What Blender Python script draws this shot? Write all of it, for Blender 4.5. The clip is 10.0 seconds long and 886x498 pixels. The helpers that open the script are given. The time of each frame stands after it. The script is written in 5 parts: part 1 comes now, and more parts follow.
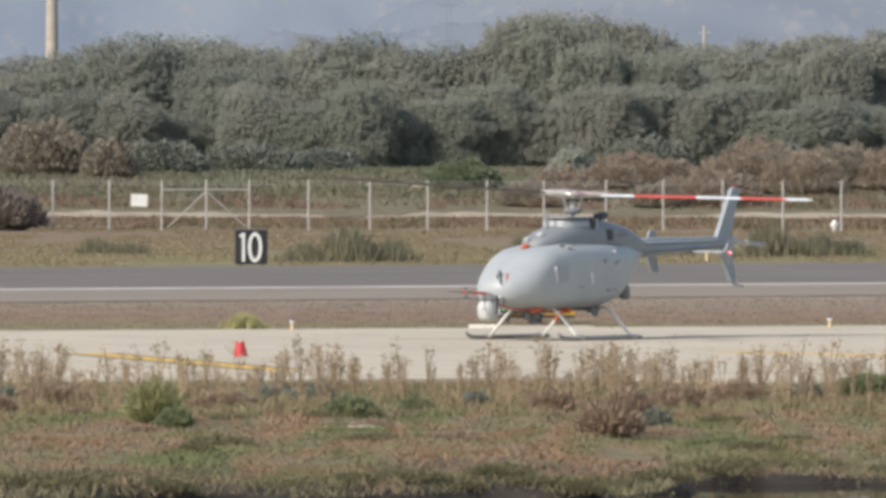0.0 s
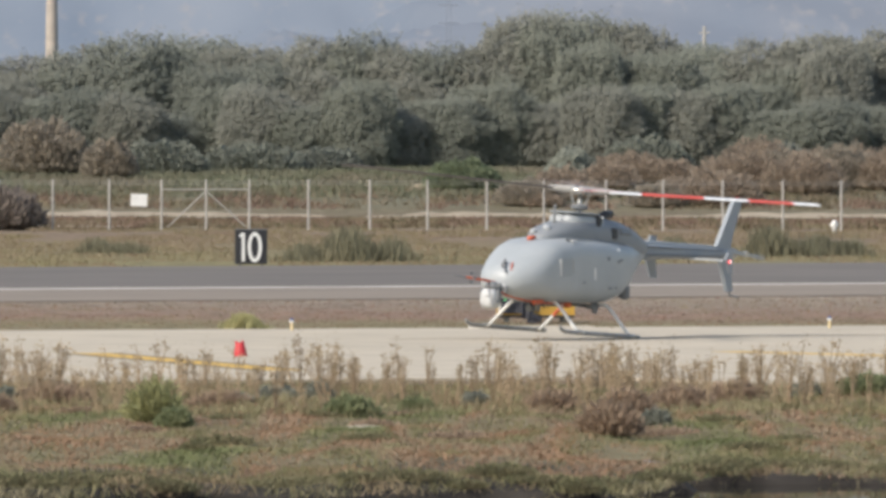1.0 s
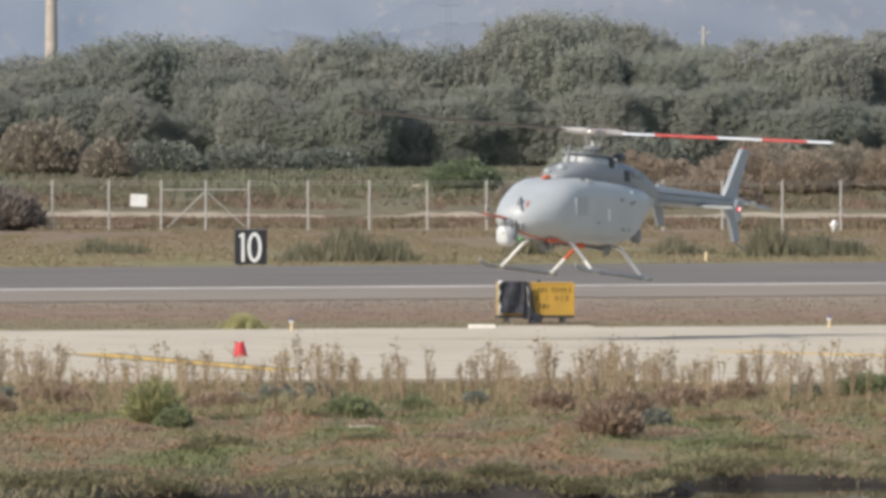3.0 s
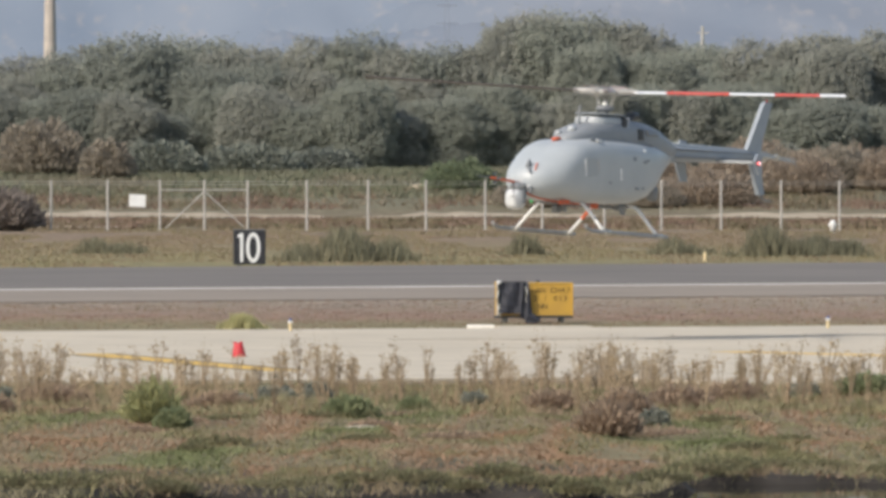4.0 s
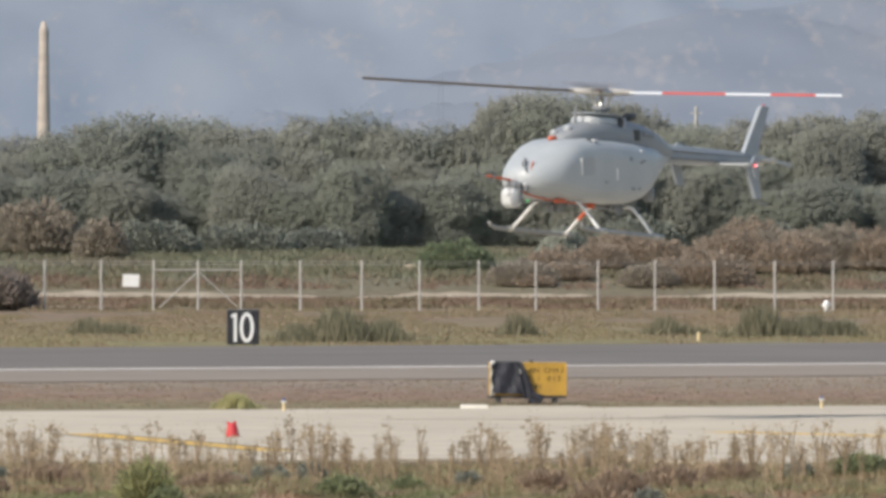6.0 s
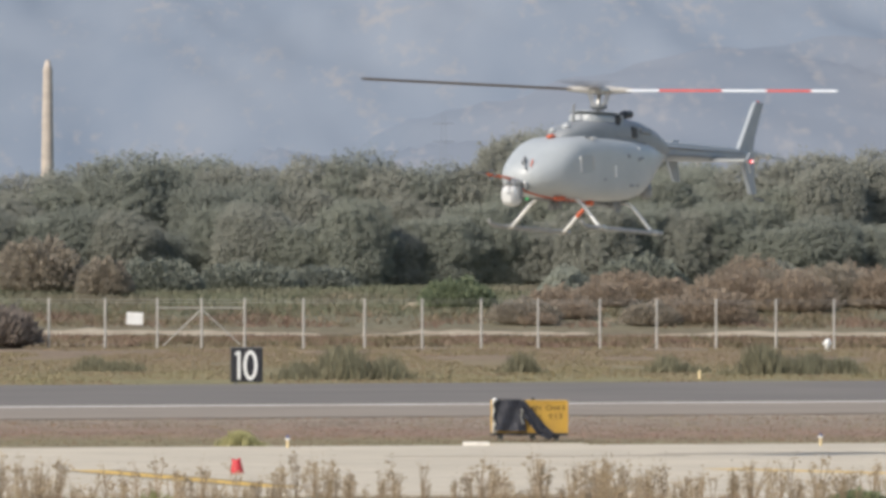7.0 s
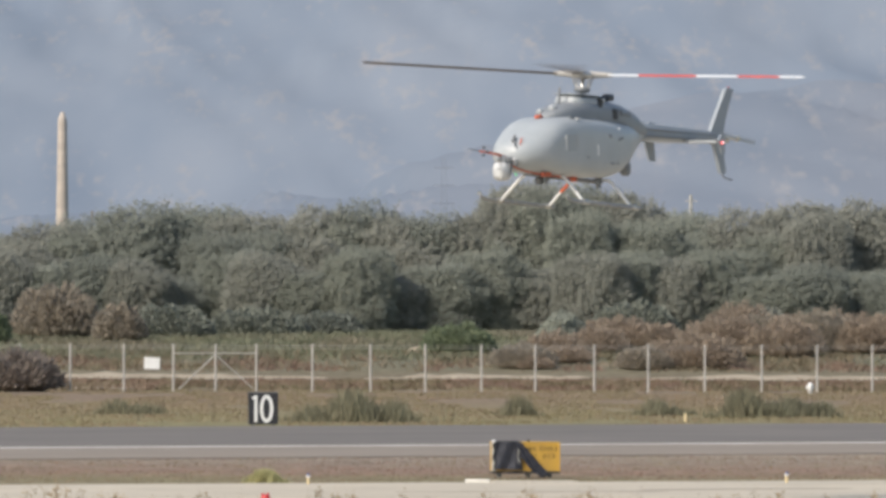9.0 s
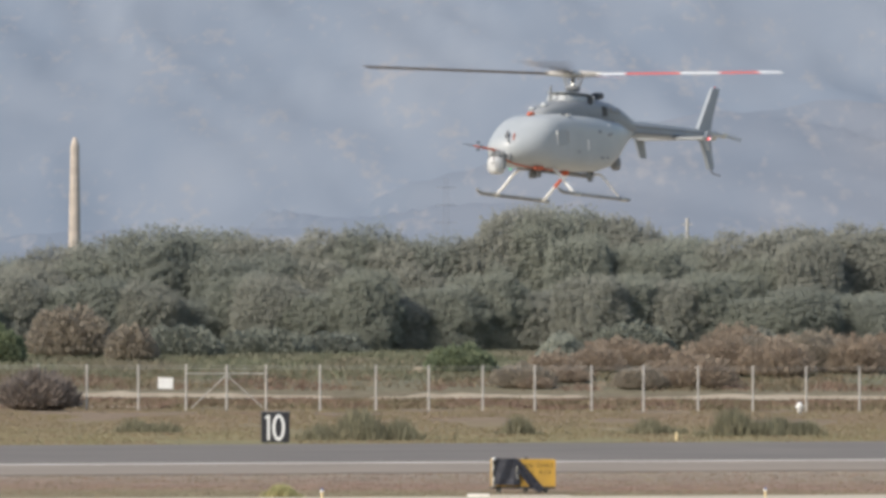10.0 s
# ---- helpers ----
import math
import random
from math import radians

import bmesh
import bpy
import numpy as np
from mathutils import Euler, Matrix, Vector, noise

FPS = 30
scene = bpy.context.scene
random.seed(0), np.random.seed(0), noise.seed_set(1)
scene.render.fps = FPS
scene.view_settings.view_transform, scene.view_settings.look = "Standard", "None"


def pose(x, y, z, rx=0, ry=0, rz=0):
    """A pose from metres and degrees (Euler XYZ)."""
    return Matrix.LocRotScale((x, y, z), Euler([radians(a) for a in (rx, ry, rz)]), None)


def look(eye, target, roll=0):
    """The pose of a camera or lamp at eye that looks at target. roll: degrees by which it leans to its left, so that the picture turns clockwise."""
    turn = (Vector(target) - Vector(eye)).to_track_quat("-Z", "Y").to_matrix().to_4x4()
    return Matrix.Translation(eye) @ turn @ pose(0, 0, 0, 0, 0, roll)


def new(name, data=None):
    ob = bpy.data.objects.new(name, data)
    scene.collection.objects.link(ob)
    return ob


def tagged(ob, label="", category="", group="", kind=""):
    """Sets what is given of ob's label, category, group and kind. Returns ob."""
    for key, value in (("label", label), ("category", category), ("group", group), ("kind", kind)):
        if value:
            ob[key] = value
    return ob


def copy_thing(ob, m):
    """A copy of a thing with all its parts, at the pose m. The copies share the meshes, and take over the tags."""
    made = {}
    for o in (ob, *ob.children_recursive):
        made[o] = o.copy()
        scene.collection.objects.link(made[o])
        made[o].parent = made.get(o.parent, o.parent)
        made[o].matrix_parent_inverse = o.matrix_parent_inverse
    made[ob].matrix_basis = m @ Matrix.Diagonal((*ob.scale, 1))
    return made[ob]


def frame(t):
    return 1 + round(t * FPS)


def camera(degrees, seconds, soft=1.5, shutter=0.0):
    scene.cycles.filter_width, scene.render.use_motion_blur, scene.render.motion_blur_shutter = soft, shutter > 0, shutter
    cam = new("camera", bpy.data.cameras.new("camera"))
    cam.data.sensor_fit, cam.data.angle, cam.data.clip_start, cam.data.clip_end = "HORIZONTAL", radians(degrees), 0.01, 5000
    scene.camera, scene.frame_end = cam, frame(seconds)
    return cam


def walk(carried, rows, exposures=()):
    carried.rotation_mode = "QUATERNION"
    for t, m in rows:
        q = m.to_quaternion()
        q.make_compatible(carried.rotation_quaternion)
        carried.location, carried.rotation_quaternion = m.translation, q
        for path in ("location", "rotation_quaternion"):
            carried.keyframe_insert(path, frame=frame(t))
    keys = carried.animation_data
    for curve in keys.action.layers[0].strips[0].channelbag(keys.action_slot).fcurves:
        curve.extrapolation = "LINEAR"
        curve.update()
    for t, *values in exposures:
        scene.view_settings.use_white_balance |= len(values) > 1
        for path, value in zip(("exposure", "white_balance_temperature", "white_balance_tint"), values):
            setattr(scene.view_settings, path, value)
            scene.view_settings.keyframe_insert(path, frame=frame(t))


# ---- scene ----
cam = camera(4.88, 10.0, soft=3.6, shutter=0.15)
# seconds, x, y, z, pitch, roll, yaw: a long lens on a roof-high stand, tilting up, then drawing back
CAMERA_ROWS = [
    (0.0, 0.000, 0.000, 4.240, 89.4488, -0.0700, 0.0000),
    (0.5, 0.000, 0.000, 4.240, 89.4498, -0.0692, -0.0021),
    (1.0, 0.000, 0.000, 4.240, 89.4483, -0.0917, -0.0008),
    (1.5, 0.000, 0.000, 4.240, 89.4477, -0.0696, -0.0010),
    (2.0, 0.000, 0.000, 4.240, 89.4467, -0.0859, -0.0018),
    (2.5, 0.000, 0.000, 4.240, 89.4481, -0.0694, 0.0008),
    (4.0, 0.000, 0.000, 4.240, 89.4498, -0.0416, -0.0101),
    (4.5, 0.000, 0.000, 4.240, 89.5730, -0.0797, -0.0271),
    (5.0, 0.000, 0.000, 4.240, 89.6557, -0.0643, -0.0549),
    (5.5, 0.000, 0.000, 4.240, 89.7409, -0.0202, -0.0450),
    (6.0, 0.000, 0.000, 4.240, 89.8910, -0.0664, -0.0451),
    (7.5, 0.000, -6.755, 4.300, 90.1744, -0.1226, -0.0286),
    (8.0, -0.070, -14.300, 4.400, 90.2490, -0.1500, -0.0300),
    (8.5, -0.113, -22.125, 4.514, 90.2993, -0.1337, -0.0270),
    (9.0, -0.141, -30.182, 4.649, 90.3223, -0.1268, -0.0320),
    (9.5, -0.166, -39.642, 4.775, 90.3873, -0.1828, -0.0295),
    (10.0, -0.210, -51.869, 4.938, 90.4161, -0.1584, -0.0218),
]
walk(cam, [(t, pose(x, y, z, rx, ry, rz)) for t, x, y, z, rx, ry, rz in CAMERA_ROWS])

# ---- light ----
SUN_DIR = Vector((-0.93, -0.80, 1.0)).normalized()
sun_data = bpy.data.lights.new("sun", "SUN")
sun_data.energy, sun_data.angle, sun_data.color = 3.3, radians(1.5), (1.0, 0.94, 0.85)
sun = new("sun", sun_data)
sun.matrix_world = look(SUN_DIR * 100, (0, 0, 0))
world = bpy.data.worlds.new("world")
scene.world = world
world.use_nodes = True
wn = world.node_tree.nodes
sky = wn.new("ShaderNodeTexSky")
sky.sky_type, sky.sun_disc = "NISHITA", False
sky.sun_elevation = math.asin(SUN_DIR.z)
sky.sun_rotation = math.atan2(SUN_DIR.x, SUN_DIR.y)
sky.dust_density, sky.air_density = 2.5, 1.2
world.node_tree.links.new(sky.outputs["Color"], wn["Background"].inputs["Color"])
wn["Background"].inputs["Strength"].default_value = 0.17
scene.view_settings.exposure = 0.0


# ---- materials ----
def material(name, color, rough=0.7, metal=0.0, second=None, scale=3.0, bump=0.0, island=0.0, per_object=0.0, emit=None, coat=0.0, stretch=(1, 1, 1)):
    """A painted or natural surface: two colours mixed by noise at two scales, with relief."""
    m = bpy.data.materials.new(name)
    m.use_nodes = True
    nt = m.node_tree
    b = nt.nodes["Principled BSDF"]
    b.inputs["Roughness"].default_value, b.inputs["Metallic"].default_value = rough, metal
    b.inputs["Coat Weight"].default_value = coat
    if rough > 0.6 and metal == 0:
        b.inputs["Specular IOR Level"].default_value = 0.25
    second = second or tuple(c * 0.8 for c in color)
    geo = nt.nodes.new("ShaderNodeTexCoord")
    mp = nt.nodes.new("ShaderNodeMapping")
    mp.inputs["Scale"].default_value = stretch
    nt.links.new(geo.outputs["Object"], mp.inputs["Vector"])
    n1, n2 = nt.nodes.new("ShaderNodeTexNoise"), nt.nodes.new("ShaderNodeTexNoise")
    n1.inputs["Scale"].default_value, n1.inputs["Detail"].default_value = scale, 5
    n2.inputs["Scale"].default_value, n2.inputs["Detail"].default_value = scale * 7.3, 4
    for n in (n1, n2):
        nt.links.new(mp.outputs["Vector"], n.inputs["Vector"])
    add = nt.nodes.new("ShaderNodeMath")
    add.operation = "MULTIPLY_ADD"
    add.inputs[1].default_value = 0.35
    nt.links.new(n2.outputs["Fac"], add.inputs[0])
    nt.links.new(n1.outputs["Fac"], add.inputs[2])
    ramp = nt.nodes.new("ShaderNodeMapRange")
    ramp.inputs["From Min"].default_value, ramp.inputs["From Max"].default_value = 0.48, 0.88
    nt.links.new(add.outputs[0], ramp.inputs["Value"])
    mix = nt.nodes.new("ShaderNodeMix")
    mix.data_type = "RGBA"
    mix.inputs["A"].default_value, mix.inputs["B"].default_value = (*color, 1), (*second, 1)
    nt.links.new(ramp.outputs["Result"], mix.inputs["Factor"])
    out = mix.outputs["Result"]
    if island or per_object:
        if island:
            r = nt.nodes.new("ShaderNodeNewGeometry").outputs["Random Per Island"]
        else:
            r = nt.nodes.new("ShaderNodeObjectInfo").outputs["Random"]
        mr = nt.nodes.new("ShaderNodeMapRange")
        k = island or per_object
        mr.inputs["To Min"].default_value, mr.inputs["To Max"].default_value = 1 - k, 1 + k
        nt.links.new(r, mr.inputs["Value"])
        hsv = nt.nodes.new("ShaderNodeHueSaturation")
        nt.links.new(mr.outputs["Result"], hsv.inputs["Value"])
        nt.links.new(out, hsv.inputs["Color"])
        out = hsv.outputs["Color"]
    nt.links.new(out, b.inputs["Base Color"])
    if name.endswith(("leaves", "twigs", "brush", "reeds")):
        tr, ms = nt.nodes.new("ShaderNodeBsdfTranslucent"), nt.nodes.new("ShaderNodeMixShader")
        ms.inputs["Fac"].default_value = 0.25 if "tree" in name else 0.45
        nt.links.new(out, tr.inputs["Color"])
        nt.links.new(b.outputs[0], ms.inputs[1])
        nt.links.new(tr.outputs[0], ms.inputs[2])
        nt.links.new(ms.outputs[0], nt.nodes["Material Output"].inputs["Surface"])
    if emit:
        b.inputs["Emission Color"].default_value = (*emit[0], 1)
        b.inputs["Emission Strength"].default_value = emit[1]
    if bump:
        bp = nt.nodes.new("ShaderNodeBump")
        bp.inputs["Strength"].default_value, bp.inputs["Distance"].default_value = bump, 0.02
        nt.links.new(add.outputs[0], bp.inputs["Height"])
        nt.links.new(bp.outputs["Normal"], b.inputs["Normal"])
    return m


def zoned(name, stops, wobble=12.0, rough=0.95):
    """Open ground: dry soil and low growth whose colour changes with the distance inland, broken up by noise."""
    m = bpy.data.materials.new(name)
    m.use_nodes = True
    nt = m.node_tree
    b = nt.nodes["Principled BSDF"]
    b.inputs["Roughness"].default_value, b.inputs["Specular IOR Level"].default_value = rough, 0.1
    tc = nt.nodes.new("ShaderNodeTexCoord")
    sep = nt.nodes.new("ShaderNodeSeparateXYZ")
    nt.links.new(tc.outputs["Object"], sep.inputs[0])
    n1 = nt.nodes.new("ShaderNodeTexNoise")
    n1.inputs["Scale"].default_value, n1.inputs["Detail"].default_value = 0.16, 6
    n2 = nt.nodes.new("ShaderNodeTexNoise")
    n2.inputs["Scale"].default_value, n2.inputs["Detail"].default_value = 1.3, 6
    for n in (n1, n2):
        nt.links.new(tc.outputs["Object"], n.inputs["Vector"])
    ma = nt.nodes.new("ShaderNodeMath")
    ma.operation = "MULTIPLY_ADD"
    ma.inputs[1].default_value = wobble
    sub = nt.nodes.new("ShaderNodeMath")
    sub.operation = "SUBTRACT"
    sub.inputs[1].default_value = 0.5
    nt.links.new(n1.outputs["Fac"], sub.inputs[0])
    nt.links.new(sub.outputs[0], ma.inputs[0])
    nt.links.new(sep.outputs["Y"], ma.inputs[2])
    lo, hi = stops[0][0], stops[-1][0]
    mr = nt.nodes.new("ShaderNodeMapRange")
    mr.inputs["From Min"].default_value, mr.inputs["From Max"].default_value = lo, hi
    nt.links.new(ma.outputs[0], mr.inputs["Value"])
    ramp = nt.nodes.new("ShaderNodeValToRGB")
    els = ramp.color_ramp.elements
    while len(els) < len(stops):
        els.new(0.5)
    for e, (y, c) in zip(els, stops):
        e.position, e.color = (y - lo) / (hi - lo), (*c, 1)
    nt.links.new(mr.outputs["Result"], ramp.inputs["Fac"])
    v = nt.nodes.new("ShaderNodeMapRange")
    v.inputs["From Min"].default_value, v.inputs["From Max"].default_value = 0.3, 0.7
    v.inputs["To Min"].default_value, v.inputs["To Max"].default_value = 0.6, 1.4
    nt.links.new(n2.outputs["Fac"], v.inputs["Value"])
    hsv = nt.nodes.new("ShaderNodeHueSaturation")
    nt.links.new(ramp.outputs["Color"], hsv.inputs["Color"])
    nt.links.new(v.outputs["Result"], hsv.inputs["Value"])
    nt.links.new(hsv.outputs["Color"], b.inputs["Base Color"])
    return m


def patchy(name, colors, scale=0.5, island=0.2, depth=0.3, lo=0.40, hi=0.70):
    """Low plants in patches of several colours."""
    m = bpy.data.materials.new(name)
    m.use_nodes = True
    nt = m.node_tree
    b = nt.nodes["Principled BSDF"]
    b.inputs["Roughness"].default_value, b.inputs["Specular IOR Level"].default_value = 0.85, 0.15
    tc = nt.nodes.new("ShaderNodeTexCoord")
    mp = nt.nodes.new("ShaderNodeMapping")
    mp.inputs["Scale"].default_value = (1, depth, 1)
    nt.links.new(tc.outputs["Object"], mp.inputs["Vector"])
    n = nt.nodes.new("ShaderNodeTexNoise")
    n.inputs["Scale"].default_value, n.inputs["Detail"].default_value = scale, 3
    nt.links.new(mp.outputs["Vector"], n.inputs["Vector"])
    geo = nt.nodes.new("ShaderNodeNewGeometry")
    jit = nt.nodes.new("ShaderNodeMath")
    jit.operation = "MULTIPLY_ADD"
    jit.inputs[1].default_value = 0.07
    nt.links.new(geo.outputs["Random Per Island"], jit.inputs[0])
    nt.links.new(n.outputs["Fac"], jit.inputs[2])
    ramp = nt.nodes.new("ShaderNodeValToRGB")
    els = ramp.color_ramp.elements
    while len(els) < len(colors):
        els.new(0.5)
    for i, (e, c) in enumerate(zip(els, colors)):
        e.position, e.color = lo + (hi - lo) * i / (len(colors) - 1), (*c, 1)
    nt.links.new(jit.outputs[0], ramp.inputs["Fac"])
    mr = nt.nodes.new("ShaderNodeMapRange")
    mr.inputs["To Min"].default_value, mr.inputs["To Max"].default_value = 1 - island, 1 + island
    nt.links.new(geo.outputs["Random Per Island"], mr.inputs["Value"])
    hsv = nt.nodes.new("ShaderNodeHueSaturation")
    nt.links.new(ramp.outputs["Color"], hsv.inputs["Color"])
    nt.links.new(mr.outputs["Result"], hsv.inputs["Value"])
    nt.links.new(hsv.outputs["Color"], b.inputs["Base Color"])
    return m


M = {
    # first two stops: dark bank mud, darkened also for its undercut's shadow
    "ground": zoned("dry_ground", [(100, (0.045, 0.04, 0.032)), (136, (0.045, 0.04, 0.036)), (142, (0.17, 0.15, 0.09)), (188, (0.20, 0.145, 0.10)), (238, (0.22, 0.175, 0.12)), (252, (0.20, 0.175, 0.10)), (264, (0.235, 0.16, 0.12)), (285, (0.245, 0.20, 0.155)),
                                   (300, (0.28, 0.23, 0.18)), (380, (0.21, 0.185, 0.095)), (430, (0.215, 0.18, 0.105)), (500, (0.21, 0.155, 0.11)), (560, (0.20, 0.16, 0.11)), (605, (0.19, 0.15, 0.105)), (640, (0.17, 0.145, 0.095)), (664, (0.145, 0.145, 0.10)), (705, (0.135, 0.14, 0.095)), (800, (0.12, 0.12, 0.07))]),
    "concrete": material("concrete", (0.53, 0.465, 0.365), 0.9, second=(0.43, 0.375, 0.295), scale=0.35, bump=0.1, per_object=0.05),
    "asphalt": material("asphalt", (0.175, 0.155, 0.138), 0.95, second=(0.14, 0.125, 0.112), scale=0.12, bump=0.1),
    "shoulder": material("shoulder_asphalt", (0.27, 0.225, 0.182), 0.95, second=(0.22, 0.185, 0.152), scale=0.15),
    "white_paint": material("white_line_paint", (0.88, 0.86, 0.80), 0.9, second=(0.66, 0.63, 0.57), scale=0.35),
    "yellow_paint": material("yellow_line_paint", (0.66, 0.42, 0.09), 0.8, second=(0.56, 0.37, 0.11), scale=1.2),
    "black_paint": material("black_line_paint", (0.05, 0.05, 0.05), 0.8, second=(0.1, 0.1, 0.1), scale=1.2),
    "grey_body": material("grey_aircraft_paint", (0.375, 0.40, 0.415), 0.42, second=(0.335, 0.36, 0.375), scale=1.5),
    "tar": material("worn_tar", (0.23, 0.195, 0.16), 0.9, second=(0.36, 0.31, 0.25), scale=0.9),
    "grey_panel": material("grey_panel_paint", (0.325, 0.35, 0.365), 0.5, second=(0.30, 0.325, 0.34), scale=2),
    "turret_grey": material("pale_grey_turret_paint", (0.54, 0.55, 0.55), 0.45, second=(0.43, 0.44, 0.44), scale=5),
    # cowling and small panels, a darker grey than the body
    "grey_cowl": material("mid_grey_cowl", (0.235, 0.25, 0.265), 0.5, second=(0.20, 0.215, 0.23), scale=2),
    "grey_dark": material("dark_grey_paint", (0.20, 0.21, 0.22), 0.5, second=(0.15, 0.16, 0.17), scale=3),
    "grey_tail": material("blue_grey_paint", (0.29, 0.32, 0.35), 0.5, second=(0.25, 0.28, 0.31), scale=2),
    "black": material("black_composite", (0.025, 0.025, 0.028), 0.55, second=(0.04, 0.04, 0.04), scale=5),
    "white_tube": material("white_gloss_paint", (0.8, 0.8, 0.78), 0.3, second=(0.7, 0.7, 0.69), scale=4),
    "skid": material("grey_skid_paint", (0.22, 0.225, 0.22), 0.45, second=(0.3, 0.3, 0.3), scale=6),
    "orange": material("orange_test_wiring", (0.62, 0.13, 0.05), 0.55, second=(0.45, 0.09, 0.04), scale=5),
    "blade_red": material("blade_red_paint", (0.72, 0.10, 0.055), 0.4, second=(0.62, 0.08, 0.05), scale=4),
    "blade_white": material("blade_white_paint", (0.82, 0.82, 0.8), 0.4, second=(0.75, 0.75, 0.73), scale=4),
    "blade_under": material("blade_underside", (0.10, 0.085, 0.075), 0.5, second=(0.07, 0.06, 0.055), scale=3),
    "steel": material("worn_steel", (0.55, 0.54, 0.5), 0.35, 0.8, second=(0.4, 0.4, 0.38), scale=8),
    "glass": material("dark_lens_glass", (0.02, 0.02, 0.025), 0.08, scale=3),
    "lamp_red": material("red_lamp_lens", (0.6, 0.03, 0.03), 0.3, emit=((1.0, 0.06, 0.05), 1.3)),
    "lamp_white": material("lamp_core", (0.9, 0.7, 0.7), 0.3, emit=((1.0, 0.75, 0.75), 2.5)),
    "lamp_green": material("green_lamp_lens", (0.03, 0.5, 0.15), 0.3, emit=((0.1, 1.0, 0.3), 0.5)),
    "sign_black": material("sign_black_panel", (0.018, 0.018, 0.022), 0.5, second=(0.03, 0.03, 0.035), scale=4),
    "sign_white": material("sign_white_legend", (0.82, 0.82, 0.8), 0.6, second=(0.72, 0.72, 0.7), scale=4),
    "crate_yellow": material("yellow_crate_paint", (0.52, 0.31, 0.045), 0.6, second=(0.43, 0.255, 0.05), scale=2.5),
    "tarp": material("black_tarpaulin", (0.018, 0.02, 0.03), 0.55, second=(0.032, 0.033, 0.045), scale=4, bump=0.3),
    "ink": material("dark_stencil_ink", (0.08, 0.06, 0.03), 0.7),
    "red_can": material("red_can_paint", (0.50, 0.035, 0.045), 0.6, second=(0.42, 0.03, 0.04), scale=6),
    "marker": material("pale_yellow_post", (0.72, 0.58, 0.34), 0.6, second=(0.6, 0.48, 0.28), scale=6),
    "blue_lens": material("blue_lens", (0.06, 0.09, 0.22), 0.3, second=(0.02, 0.05, 0.22)),
    "galv": material("galvanised_steel", (0.47, 0.45, 0.42), 0.7, 0.1, second=(0.37, 0.355, 0.33), scale=3),
    "stem": material("dry_stem", (0.33, 0.25, 0.165), 0.9, second=(0.25, 0.185, 0.125), scale=4, per_object=0.3),
    "seed": material("dry_seed_head", (0.40, 0.315, 0.20), 0.95, second=(0.31, 0.24, 0.155), scale=5, per_object=0.3),
    "low_plants": patchy("salt_marsh_plants", [(0.14, 0.155, 0.075), (0.195, 0.185, 0.10), (0.26, 0.155, 0.10), (0.265, 0.20, 0.14), (0.155, 0.165, 0.082), (0.25, 0.155, 0.10)], 0.42, 0.25, 0.12),
    "bank_plants": patchy("bank_grass", [(0.165, 0.16, 0.085), (0.255, 0.22, 0.14), (0.18, 0.175, 0.09), (0.265, 0.20, 0.13), (0.16, 0.155, 0.08)], 0.5, 0.3, 0.2),
    "infield": patchy("infield_grass", [(0.15, 0.115, 0.085), (0.24, 0.135, 0.10), (0.25, 0.20, 0.155), (0.20, 0.18, 0.095), (0.26, 0.15, 0.11), (0.17, 0.14, 0.09)], 0.25, 0.25, 0.25, 0.38, 0.64),
    "far_grass": patchy("far_dry_grass", [(0.21, 0.18, 0.105), (0.235, 0.18, 0.125), (0.20, 0.175, 0.095), (0.23, 0.17, 0.12)], 0.12, 0.1),
    "field": patchy("field_scrub", [(0.19, 0.15, 0.105), (0.15, 0.145, 0.085), (0.225, 0.17, 0.125), (0.165, 0.145, 0.095)], 0.10),
    "meadow": patchy("green_meadow", [(0.145, 0.15, 0.105), (0.165, 0.16, 0.115), (0.135, 0.145, 0.095), (0.175, 0.155, 0.115)], 0.06, 0.2),
    "low_scrub": patchy("rusty_scrub", [(0.15, 0.105, 0.08), (0.20, 0.135, 0.105), (0.13, 0.115, 0.07), (0.22, 0.165, 0.12)], 0.16, 0.3),
    "leaf_green": material("green_leaves", (0.215, 0.245, 0.13), 0.8, second=(0.26, 0.27, 0.15), scale=2, island=0.25),
    "leaf_yellow": material("yellow_green_leaves", (0.37, 0.36, 0.18), 0.8, second=(0.28, 0.29, 0.15), scale=2, island=0.25),
    "leaf_grey": material("grey_green_leaves", (0.31, 0.315, 0.26), 0.85, second=(0.25, 0.255, 0.21), scale=2, island=0.25),
    "leaf_brown": material("brown_twigs", (0.41, 0.31, 0.22), 0.9, second=(0.33, 0.245, 0.18), scale=2, island=0.25),
    "leaf_dune": material("dune_bush_leaves", (0.23, 0.265, 0.16), 0.85, second=(0.195, 0.225, 0.14), scale=0.5, island=0.25),
    "pale_grass": material("pale_grass_leaves", (0.50, 0.46, 0.24), 0.85, second=(0.40, 0.38, 0.19), scale=3, island=0.2),
    "bank_leaf": material("saltbush_leaves", (0.20, 0.20, 0.105), 0.85, second=(0.23, 0.20, 0.12), scale=1.5, island=0.25),
    "thicket_brown": material("thicket_twigs", (0.36, 0.315, 0.25), 0.9, second=(0.30, 0.26, 0.21), scale=0.5, island=0.2),
    "leaf_bare": material("bare_dark_twigs", (0.30, 0.255, 0.22), 0.9, second=(0.235, 0.20, 0.175), scale=2, island=0.3),
    # tree leaf colours, paled and greyed to carry the haze over the grove
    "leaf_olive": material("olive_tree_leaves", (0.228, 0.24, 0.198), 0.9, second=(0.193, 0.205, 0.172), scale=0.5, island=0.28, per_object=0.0),
